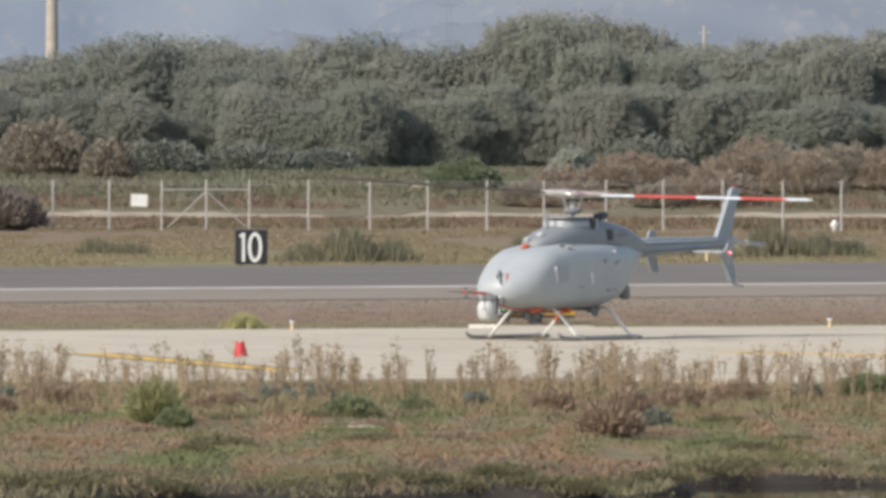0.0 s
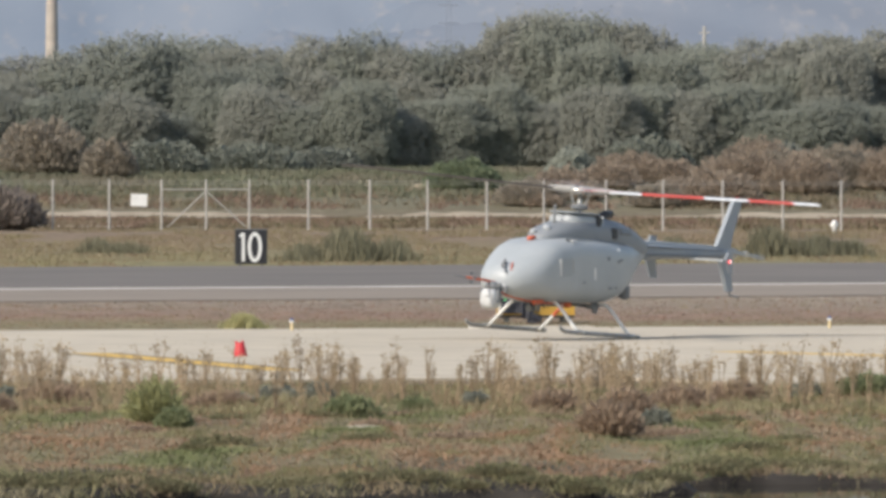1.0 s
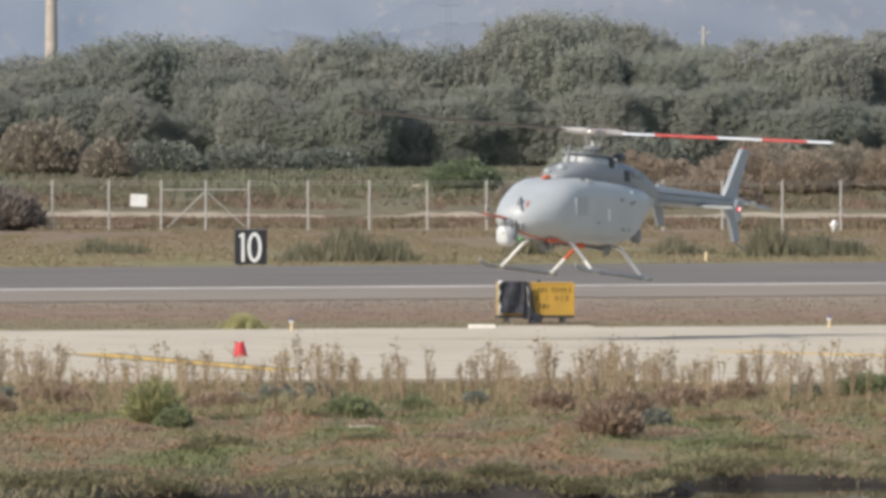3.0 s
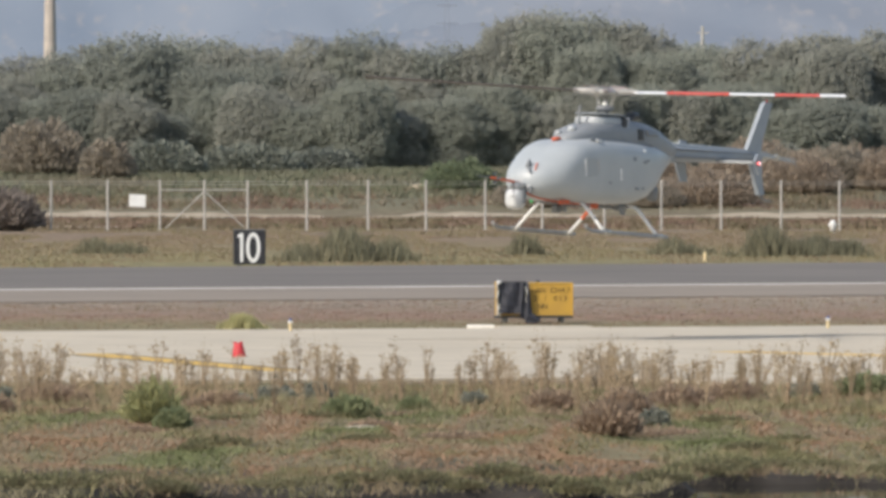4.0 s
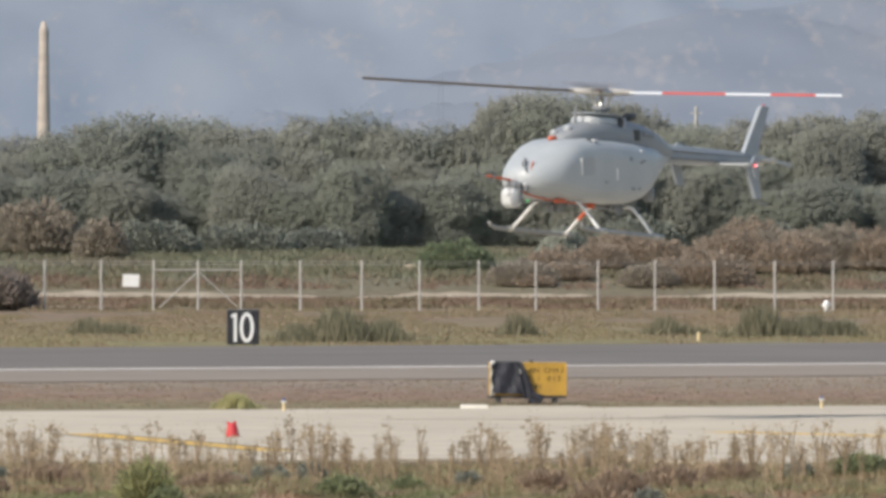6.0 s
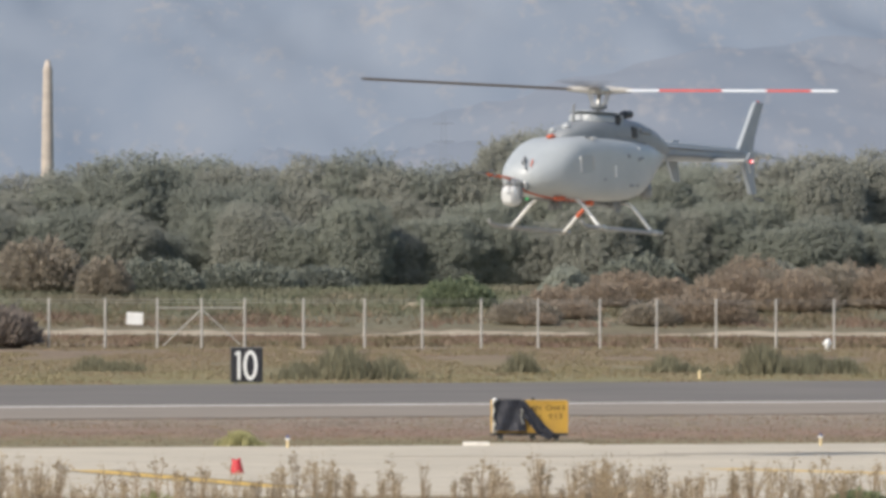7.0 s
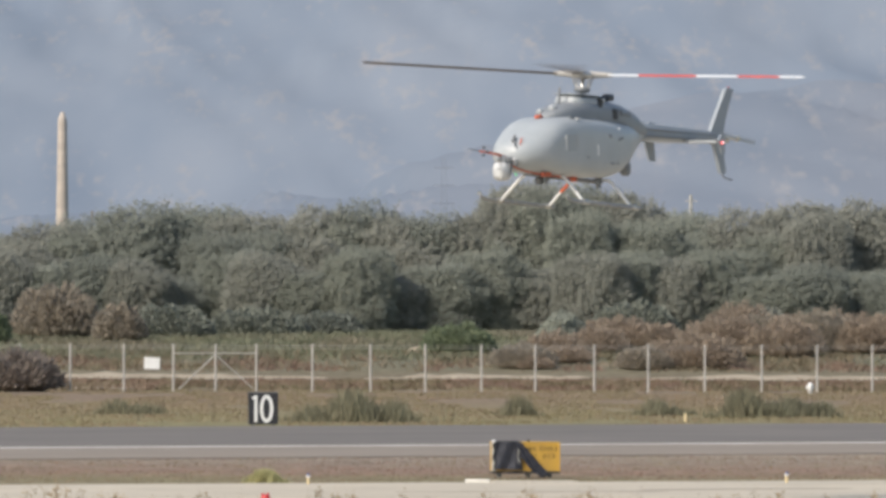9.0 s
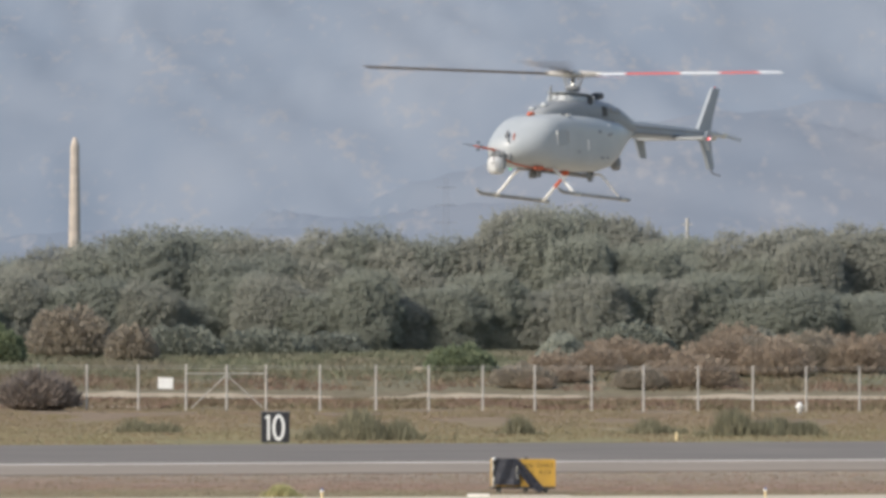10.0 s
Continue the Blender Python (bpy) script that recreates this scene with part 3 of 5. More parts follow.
    # roof fittings
    part("roof_sensor", loft(bmesh.new(), [(1.68, 2.04, 0.04, 0.03), (1.62, 2.05, 0.075, 0.05), (1.5, 2.06, 0.08, 0.055), (1.43, 2.06, 0.04, 0.03)], 12), M["orange"], h, "orange roof fitting", smooth=True)
    part("roof_dome", ball(bmesh.new(), 0.11, (1.12, 0.1, 2.30), (1, 1, 0.8)), M["grey_body"], h, "small grey antenna dome", smooth=True)
    part("roof_dome", ball(bmesh.new(), 0.09, (1.32, -0.12, 2.2), (1, 1, 0.8)), M["grey_body"], h, smooth=True)
    part("antenna", tube(bmesh.new(), [(0.72, 0.0, 2.4), (0.72, 0.0, 2.78), (0.70, 0, 2.84)], [0.035, 0.03, 0.02]), M["grey_dark"], h, "short dark blade antenna")
    part("antenna", tube(bmesh.new(), [(-2.9, 0, 2.05), (-2.95, 0, 2.24)], [0.03, 0.02]), M["grey_dark"], h)
    part("belly_antenna", plate(bmesh.new(), [(1.55, 0.70), (1.38, 0.70), (1.42, 0.46), (1.50, 0.46)], 0.04, "y", 0.25), M["grey_dark"], h)
    part("belly_antenna", plate(bmesh.new(), [(-0.55, 0.78), (-0.80, 0.80), (-0.76, 0.50), (-0.62, 0.50)], 0.05, "y", 0.30), M["grey_dark"], h)
    part("radome", tube(bmesh.new(), [(-1.68, 0.36, 1.22), (-1.68, 0.37, 1.12), (-1.70, 0.38, 0.92), (-1.70, 0.38, 0.86)], [0.10, 0.14, 0.13, 0.07], 14), M["grey_dark"], h, "dark antenna pod under the rear of the body", smooth=True)
    for x, y, z, a, b in ((2.93, 0.16, 0.95, 0.12, 0.10), (2.84, 0.28, 0.88, 0.10, 0.14), (2.95, -0.08, 0.97, 0.1, 0.08)):
        part("nose_fitting", box(bmesh.new(), (a, 0.09, b), (x, y, z), (0, 12, 20), 0.015), M["grey_dark"], h)
    part("belly_camera", box(bmesh.new(), (0.2, 0.16, 0.18), (1.42, 0.02, 0.53), (0, 8, 0), 0.03), M["grey_dark"], h, "small dark belly camera")
    # nose: turret, wiring, test boom
    turret = part("sensor_turret", loft(bmesh.new(), [(2.77, 0.67, 0.10, 0.12), (2.80, 0.67, 0.16, 0.19), (2.87, 0.665, 0.195, 0.225), (2.98, 0.66, 0.205, 0.235), (3.08, 0.66, 0.195, 0.225), (3.15, 0.66, 0.16, 0.18), (3.18, 0.66, 0.10, 0.11)], 28, 3.0), M["turret_grey"], h, "pale grey rounded camera turret", smooth=True)
    part("turret_lens", box(bmesh.new(), (0.03, 0.10, 0.05), (3.165, 0.05, 0.70), bevel=0.012), M["glass"], turret)
    part("turret_lens", box(bmesh.new(), (0.03, 0.05, 0.06), (3.15, 0.09, 0.57), bevel=0.012), M["grey_dark"], turret)
    part("turret_collar", tube(bmesh.new(), [(2.95, 0, 0.86), (2.95, 0, 0.91)], [0.175, 0.15], 16), M["steel"], turret, smooth=True)
    part("turret_ring", tube(bmesh.new(), [(2.95, 0, 0.83), (2.9, 0, 1.0)], [0.18, 0.16], 16), M["grey_dark"], turret, smooth=True)
    part("turret_yoke", box(bmesh.new(), (0.14, 0.05, 0.3), (2.97, 0.215, 0.72), bevel=0.02), M["grey_dark"], turret)
    part("turret_yoke", box(bmesh.new(), (0.14, 0.05, 0.3), (2.97, -0.215, 0.72), bevel=0.02), M["grey_dark"], turret)
    boom = part("test_boom", tube(bmesh.new(), [(2.5, 0.0, 0.98), (3.2, -0.02, 1.05), (3.95, -0.02, 1.08)], [0.036, 0.032, 0.022], 10), M["orange"], h, "orange air-data test boom", smooth=True)
    part("boom_tip", tube(bmesh.new(), [(3.95, -0.02, 1.08), (4.42, -0.02, 1.10)], [0.016, 0.008], 8), M["grey_dark"], boom)
    for dz, dy in ((0.0, 0.10), (0.09, 0.0), (-0.09, 0.0)):
        part("vane", plate(bmesh.new(), [(3.86, 1.08 + dz - 0.03), (3.72, 1.08 + dz - 0.02), (3.72, 1.08 + dz + 0.03), (3.86, 1.08 + dz + 0.02)], 0.012, "y", dy), M["grey_dark"], boom)
    part("wiring", tube(bmesh.new(), [(2.88, 0.06, 1.0), (2.83, 0.12, 0.86), (2.72, 0.18, 0.77), (2.45, 0.26, 0.71), (2.1, 0.36, 0.67), (1.7, 0.48, 0.655), (1.3, 0.5, 0.65), (0.9, 0.5, 0.65)], 0.018, 8), M["orange"], h, "orange taped test wiring", smooth=True)
    part("wiring", box(bmesh.new(), (0.42, 0.06, 0.10), (1.85, 0.50, 0.665), (0, 4, 3), 0.02), M["orange"], h)
    part("nose_bracket", plate(bmesh.new(), [(2.72, 1.30), (2.80, 1.42), (2.70, 1.56), (2.62, 1.40)], 0.05, "y", 0.12), M["grey_dark"], h)
    part("nose_bracket", tube(bmesh.new(), [(2.76, 0.14, 1.45), (2.80, 0.20, 1.34), (2.86, 0.26, 1.26)], 0.022), M["grey_dark"], h)
    part("nose_cable", tube(bmesh.new(), [(2.60, 0.26, 1.48), (2.70, 0.30, 1.36), (2.74, 0.33, 1.22)], 0.016), M["orange"], h)
    part("nose_lamp", ball(bmesh.new(), 0.05, (2.80, 0.20, 0.95)), M["white_tube"], h, smooth=True)
    part("belly_beam", box(bmesh.new(), (3.0, 0.30, 0.08), (0.4, 0, 0.665), bevel=0.02), M["grey_dark"], h)
    for x in (1.28, 0.95, 0.4, -0.5):
        part("belly_fitting", box(bmesh.new(), (0.12, 0.16, 0.12), (x, 0.30, 0.645), bevel=0.02), M["grey_dark"] if x != 0.4 else M["orange"], h)
    # tail boom and surfaces
    part("tail_boom", loft(bmesh.new(), [(-2.35, 1.92, 0.25, 0.22), (-3.2, 1.98, 0.19, 0.18), (-4.5, 2.02, 0.155, 0.15), (-5.8, 2.06, 0.125, 0.12), (-6.5, 2.08, 0.10, 0.10), (-6.62, 2.08, 0.05, 0.05)], 18, 2.1), M["grey_tail"], h, smooth=True)
    # two thin dark strips along the boom's side
    for z, rise in ((2.075, 0.06), (1.90, 0.10)):
        part("boom_strip", tube(bmesh.new(), [(-2.75, 0.215, z), (-4.4, 0.152, z + rise * 0.5), (-6.0, 0.112, z + rise)], [0.03, 0.024, 0.018], 6), M["grey_dark"], h, "dark strip along the boom")
    part("drive_shaft_cover", loft(bmesh.new(), [(-2.3, 2.14, 0.06, 0.06), (-3.2, 2.17, 0.055, 0.055), (-6.0, 2.19, 0.05, 0.045), (-6.2, 2.18, 0.03, 0.03)], 10), M["grey_body"], h, smooth=True)
    part("stabiliser", wing(bmesh.new(), -1.03, 1.03, 0.42, 0.05, -4.82, 1.90), M["grey_body"], h)
    for side in (1, -1):
        e = part("end_plate", plate(bmesh.new(), [(-4.52, 1.92), (-4.72, 2.36), (-4.98, 2.36), (-4.97, 1.9), (-5.10, 1.42), (-4.82, 1.42)] if side < 0 else [(-4.66, 1.92), (-4.78, 2.08), (-4.94, 2.08), (-4.95, 1.9), (-4.99, 1.62), (-4.85, 1.62)], 0.04, "y", 1.05 * side), M["grey_tail"], h)
        if side > 0:
            part("navigation_light", ball(bmesh.new(), 0.036, (-4.80, 1.085, 1.88)), M["lamp_red"], e, "lit red navigation light", smooth=True)
            part("lamp_core", ball(bmesh.new(), 0.018, (-4.78, 1.135, 1.88)), M["lamp_white"], e, smooth=True)
    fin = part("tail_fin", plate(bmesh.new(), [(-5.72, 2.0), (-6.42, 3.28), (-6.50, 3.34), (-6.76, 3.32), (-6.46, 2.5), (-6.38, 2.0), (-6.62, 1.24), (-6.40, 1.22), (-6.05, 1.9)], 0.10, "y", 0.0), M["grey_tail"], h)
    part("beacon", ball(bmesh.new(), 0.03, (-6.6, 0, 3.35), (1, 1, 0.8)), M["red_can"], fin, "red beacon lens", smooth=True)
    part("tail_skid", tube(bmesh.new(), [(-6.45, 0, 1.28), (-6.6, 0, 1.14), (-6.95, 0, 1.10)], 0.02), M["grey_dark"], fin)
    part("gearbox", loft(bmesh.new(), [(-6.30, 2.09, 0.05, 0.06), (-6.42, 2.09, 0.11, 0.12), (-6.58, 2.09, 0.11, 0.12), (-6.70, 2.09, 0.05, 0.06)], 14), M["steel"], h, smooth=True)
    part("gearbox_shaft", tube(bmesh.new(), [(-6.5, 0.05, 2.09), (-6.5, 0.36, 2.09)], 0.045, 10), M["steel"], h)
    # skids
    for y in (1.25, -1.25):
        part("skid", tube(bmesh.new(), [(2.06, y, 0.17), (1.98, y, 0.10), (1.82, y, 0.055), (1.5, y, 0.05), (-1.05, y, 0.05), (-1.12, y, 0.06)], [0.03, 0.042, 0.048, 0.05, 0.05, 0.03], 10), M["skid"], h, "dark grey landing skid", smooth=True)
    for x in (1.25, -0.8):
        for s in (1, -1):
            leg = part("cross_tube", tube(bmesh.new(), [(x, 0.28 * s, 0.70), (x, 0.50 * s, 0.69), (x, 0.62 * s, 0.63), (x, 0.80 * s, 0.46), (x, 1.02 * s, 0.23), (x, 1.2 * s, 0.06)], 0.036, 10), M["white_tube"], h, "white splayed skid leg", smooth=True)
            part("skid_saddle", tube(bmesh.new(), [(x - 0.11, 1.25 * s, 0.055), (x + 0.11, 1.25 * s, 0.055)], 0.062, 10), M["steel"], leg, smooth=True)
            if s < 0 and x < 0 or s > 0 and x > 5:
                part("tape", tube(bmesh.new(), [(x, 0.64 * s, 0.61), (x, 0.86 * s, 0.395)], 0.041, 10), M["orange"], leg, "orange tape band")
    part("nose_light", ball(bmesh.new(), 0.028, (1.75, -0.45, 0.66)), M["lamp_green"], h, "lit green lamp", smooth=True)
    # mast, hub, rotor
    part("mast", tube(bmesh.new(), [(-0.24, 0, 2.5), (-0.24, 0, 3.14)], 0.055, 12), M["steel"], h, smooth=True)
    part("swashplate", tube(bmesh.new(), [(-0.24, 0, 2.76), (-0.24, 0, 2.80), (-0.24, 0, 2.86), (-0.24, 0, 2.9)], [0.12, 0.2, 0.2, 0.11], 16), M["grey_dark"], h, smooth=True)
    rotor = part("main_rotor", tube(bmesh.new(), [(0, 0, -0.10), (0, 0, -0.05), (0, 0, 0.03), (0, 0, 0.09)], [0.12, 0.26, 0.26, 0.12], 16), M["steel"], h, "four-blade rotor turning fast", smooth=True)
    for k in range(4):
        blade(rotor, 90 * k)
        a = radians(90 * k + 38)
        part("pitch_link", tube(bmesh.new(), [(0.17 * math.cos(a), 0.17 * math.sin(a), -0.36), (0.30 * math.cos(a), 0.30 * math.sin(a), -0.04)], 0.02, 6), M["steel"], rotor)
    tail_rotor = part("tail_rotor", tube(bmesh.new(), [(0, -0.05, 0), (0, 0.06, 0)], 0.07, 10), M["steel"], h, "two-blade tail rotor")
    for s in (1, -1):
        part("blade", plate(bmesh.new(), [(-0.03, 0.08 * s), (0.03, 0.08 * s), (0.045, 0.40 * s), (0.03, 0.78 * s), (-0.03, 0.78 * s), (-0.045, 0.40 * s)], 0.012, "y", 0.02), M["grey_body"], tail_rotor)
    return h, rotor, tail_rotor


heli, main_rotor, tail_rotor = helicopter()


# ---- by the apron: crate, tarpaulin, sign, markers ----
def lettering(name, text, size, m, mat, parent, label=""):
    """Flat raised letters in the built-in font, turned into a mesh."""
    cu = bpy.data.curves.new(name, "FONT")
    cu.body, cu.size, cu.extrude, cu.align_x = text, size, 0.004, "CENTER"
    tmp = bpy.data.objects.new(name, cu)
    me = bpy.data.meshes.new_from_object(tmp)
    bpy.data.objects.remove(tmp)
    me.materials.clear()
    ob = link_mesh(name, me, mat, parent, label)
    ob.matrix_basis = m
    return ob


def crate():
    c = thing("equipment_crate", pose(2.27, 255.2, 0.0, 0, 0, 4) @ Matrix.Diagonal((0.945, 0.945, 0.92, 1)), "yellow equipment crate with dark stencilled letters on low feet", "crate")
    body = part("body", box(bmesh.new(), (1.94, 0.95, 0.86), (0, 0, 0.60), bevel=0.02), M["crate_yellow"], c)
    part("base_rail", box(bmesh.new(), (1.98, 0.99, 0.07), (0, 0, 0.145), bevel=0.01), M["black"], c, "black base rail")
    part("lid_rim", box(bmesh.new(), (1.97, 0.98, 0.05), (0, 0, 1.03), bevel=0.012), M["crate_yellow"], c)
    for x in (-0.75, 0.1, 0.72):
        part("foot", box(bmesh.new(), (0.10, 0.8, 0.12), (x, 0, 0.06), bevel=0.01), M["grey_dark"], c)
    for x in (-0.97, 0.97):
        part("corner_post", box(bmesh.new(), (0.05, 0.05, 0.86), (x, -0.475, 0.6), bevel=0.01), M["crate_yellow"] if x > 0 else M["galv"], c)
    part("lid_knob", ball(bmesh.new(), 0.05, (0.1, -0.1, 1.08)), M["black"], c)
    for text, x, z, s in (("AN CH43", 0.47, 0.79, 0.20), ("3 / 013", 0.40, 0.57, 0.20), ("NN", 0.20, 0.36, 0.19)):
        for k, ch in enumerate(text):
            if ch != " ":
                lettering("letter", ch, s, pose(x + (k - (len(text) - 1) / 2) * s * 0.66, -0.479, z, 90, 0, 0), M["ink"], body)
    return c


crate()


def cloth(name, corners, n, sag, parent, label="", seed=0):
    """A rumpled sheet between four corners, with thickness."""
    rng = np.random.default_rng(seed)
    p = [Vector(q) for q in corners]
    bm = bmesh.new()
    g = []
    for j in range(n + 1):
        row = []
        for i in range(n + 1):
            u, v = i / n, j / n
            q = p[0].lerp(p[1], u).lerp(p[3].lerp(p[2], u), v)
            q.y -= sag * (0.5 + 0.5 * math.sin(u * 11 + v * 5 + seed)) + sag * 0.4 * rng.uniform(0, 1)
            row.append(bm.verts.new(q))
        g.append(row)
    faces = [bm.faces.new((g[j][i], g[j][i + 1], g[j + 1][i + 1], g[j + 1][i])) for j in range(n) for i in range(n)]
    r = bmesh.ops.extrude_face_region(bm, geom=faces)
    for v in [e for e in r["geom"] if isinstance(e, bmesh.types.BMVert)]:
        v.co.y += 0.012
    bmesh.ops.recalc_face_normals(bm, faces=bm.faces)
    return part(name, bm, M["tarp"], parent, label)


tarp = thing("tarpaulin", pose(2.27, 255.2, 0.0, 0, 0, 4) @ Matrix.Diagonal((0.945, 0.945, 0.92, 1)), "black tarpaulin over one end of the yellow crate, flapping", "tarpaulin")
cloth("front_sheet", [(-0.99, -0.50, 1.075), (-0.22, -0.50, 1.075), (-0.10, -0.51, 0.22), (-0.95, -0.51, 0.24)], 8, 0.05, tarp, seed=1)
cloth("top_sheet", [(-0.96, -0.52, 1.072), (-0.2, -0.52, 1.072), (-0.2, 0.3, 1.072), (-0.96, 0.3, 1.072)], 6, 0.0, tarp, seed=2).location.z = 0.012
part("silver_edge", tube(bmesh.new(), [(-0.96, -0.54, 1.09), (-0.99, -0.58, 0.95), (-0.95, -0.55, 0.82), (-1.0, -0.58, 0.62), (-0.94, -0.55, 0.45), (-0.97, -0.58, 0.3), (-0.9, -0.56, 0.2)], [0.035, 0.018, 0.03, 0.015, 0.03, 0.016, 0.035], 7), M["steel"], tarp, "shiny silver folded hem")
part("silver_knot", ball(bmesh.new(), 0.055, (-0.94, -0.56, 1.07), (1.2, 1, 0.8), 10, 7), M["white_tube"], tarp)
part("hem_line", tube(bmesh.new(), [(-0.26, -0.62, 0.96), (-0.22, -0.64, 0.78), (-0.25, -0.63, 0.62), (-0.19, -0.64, 0.42)], [0.010, 0.022, 0.014, 0.022], 7), M["steel"], tarp, "silver hem fold")
flap = cloth("loose_flap", [(-0.24, -0.03, 0.0), (0.03, -0.03, 0.0), (0.17, -0.06, -1.0), (-0.16, -0.06, -0.96)], 8, 0.06, tarp, "loose flap of black tarpaulin", 3)
flap_end = cloth("flap_end", [(-0.16, 0.0, 0.02), (0.17, 0.0, 0.02), (0.14, -0.02, -0.36), (-0.08, -0.02, -0.30)], 5, 0.05, flap, "trailing end of the loose flap", 5)

slab = thing("concrete_block", pose(0.93, 244.6, 0, 0, 0, 3), "low white-painted concrete block at the pavement's edge", "block")
part("block", box(bmesh.new(), (0.62, 0.5, 0.11), (0, 0, 0.055), bevel=0.015), M["slab"], slab)
pad = thing("concrete_pad", pose(2.45, 246.6, 0, 0, 0, 5), "thin flat concrete pad before the crate", "pad")
part("pad", box(bmesh.new(), (2.3, 2.2, 0.035), (0, 0, 0.018), bevel=0.01), M["concrete"], pad)


def distance_sign():
    s = thing("distance_sign", pose(-6.95, 376.9, 0, 0, 0, 7), "black runway distance sign with white number 10", "sign")
    panel = part("panel", box(bmesh.new(), (1.16, 0.32, 1.25), (0, 0, 0.68), bevel=0.015), M["sign_black"], s)
    part("rim", box(bmesh.new(), (1.19, 0.35, 0.03), (0, 0, 1.315), bevel=0.008), M["grey_dark"], s)
    for x in (-0.4, 0.4):
        part("leg", box(bmesh.new(), (0.06, 0.06, 0.12), (x, 0, 0.03)), M["grey_dark"], s)
    # drawn in strokes: a flagged one and a tall narrow nought
    bm = box(bmesh.new(), (0.11, 0.02, 1.04), (-0.30, -0.168, 0.67))
    box(bm, (0.14, 0.02, 0.10), (-0.38, -0.168, 1.10), (0, -35, 0))
    part("numeral", bm, M["sign_white"], panel, "white numeral one")
    bm = bmesh.new()
    seg = 28
    outer = [(0.12 + 0.26 * math.cos(t), 0.67 + 0.55 * math.sin(t)) for t in [2 * math.pi * k / seg for k in range(seg)]]
    inner = [(0.12 + 0.14 * math.cos(t), 0.67 + 0.41 * math.sin(t)) for t in [2 * math.pi * k / seg for k in range(seg)]]
    o = [bm.verts.new((x, -0.178, z)) for x, z in outer]
    i_ = [bm.verts.new((x, -0.178, z)) for x, z in inner]
    for k in range(seg):
        q = (k + 1) % seg
        bm.faces.new((o[k], o[q], i_[q], i_[k]))
    r = bmesh.ops.extrude_face_region(bm, geom=list(bm.faces))
    bmesh.ops.translate(bm, vec=(0, 0.018, 0), verts=[e for e in r["geom"] if isinstance(e, bmesh.types.BMVert)])
    bmesh.ops.recalc_face_normals(bm, faces=bm.faces)
    part("numeral", bm, M["sign_white"], panel, "white numeral nought")


distance_sign()


def edge_marker(m):
    t = thing("edge_marker", m, "pale yellow taxiway edge marker with a blue lens", "marker light", "markers along the taxiway edge")
    part("post", tube(bmesh.new(), [(0, 0, 0), (0, 0, 0.02), (0, 0, 0.03), (0, 0, 0.23)], [0.07, 0.07, 0.038, 0.035], 12), M["marker"], t)
    part("collar", tube(bmesh.new(), [(0, 0, 0.22), (0, 0, 0.26)], 0.06, 12), M["white_tube"], t)
    part("lens", tube(bmesh.new(), [(0, 0, 0.26), (0, 0, 0.30), (0, 0, 0.325)], [0.036, 0.032, 0.014], 12), M["blue_lens"], t, "blue glass lens")
    return t


marker = edge_marker(pose(-3.49, 240.7, 0.0))
copy_thing(marker, pose(9.12, 245.0, 0.0))

can = thing("red_canister", pose(-4.09, 210.8, 0.0, 0, -4, 0), "small red canvas-covered canister standing on the concrete", "canister")
part("body", tube(bmesh.new(), [(0, 0, 0.0), (0, 0, 0.03), (0, 0, 0.16), (0, 0, 0.29), (0, 0, 0.31)], [0.135, 0.14, 0.12, 0.09, 0.08], 14), M["red_can"], can, smooth=True)
for x in (-0.07, 0.06):
    part("ear", ball(bmesh.new(), 0.035, (x, 0, 0.315), (1, 0.7, 0.8), 8, 6), M["red_can"], can)
# no real foot: flat black box for the shadow cast to the right
part("foot", box(bmesh.new(), (0.17, 0.14, 0.025), (0.10, 0, 0.012), bevel=0.008), M["black"], can)

hyd = thing("hydrant", pose(20.05, 532.0, 0), "small white hydrant in the dry grass by the fence", "hydrant")
part("barrel", tube(bmesh.new(), [(0, 0, 0), (0, 0, 0.4), (0, 0, 0.5), (0, 0, 0.62)], [0.14, 0.14, 0.17, 0.07], 12), M["sign_white"], hyd, smooth=True)
part("outlet", tube(bmesh.new(), [(-0.24, 0, 0.36), (0.2, 0, 0.36)], 0.07, 8), M["sign_white"], hyd)
peg = thing("marker_peg", pose(9.95, 392.0, 0), "short pale peg beside the runway", "peg")
part("post", tube(bmesh.new(), [(0, 0, 0), (0, 0, 0.34), (0, 0, 0.38)], [0.06, 0.06, 0.02], 8), M["marker"], peg)

# ---- painted taxi lines ----
for name, start, end, off, w, mat in (("trim", (-7.7, 213.4), (-3.4, 197.2), 0.0, 0.85, "yellow_paint"), ("trim", (-7.7, 213.4), (-3.4, 197.2), 0.85, 0.18, "black_paint"), ("trim", (-7.7, 213.4), (-3.4, 197.2), -0.18, 0.18, "black_paint"),
                                      ("trim", (5.6, 216.0), (12.5, 207.5), 0.0, 0.85, "yellow_paint")):
    d = (Vector(end) - Vector(start)).normalized()
    nrm = Vector((-d.y, d.x)) * off
    tagged(strip(name, Vector(start) + nrm, Vector(end) + nrm, w, 0.036, M[mat], depth=0.004), "worn painted taxi line on the concrete", "taxi line", kind="structure")

for start, end, w in (((-1.1, 229.6), (1.9, 230.3), 0.5), ((1.6, 229.4), (5.7, 231.4), 0.85), ((5.2, 233.5), (10.5, 236.0), 0.5)):
    tagged(strip("trim", start, end, w, 0.037, M["tar"], depth=0.004), "dark tar seam on the concrete", "tar seam", kind="structure")

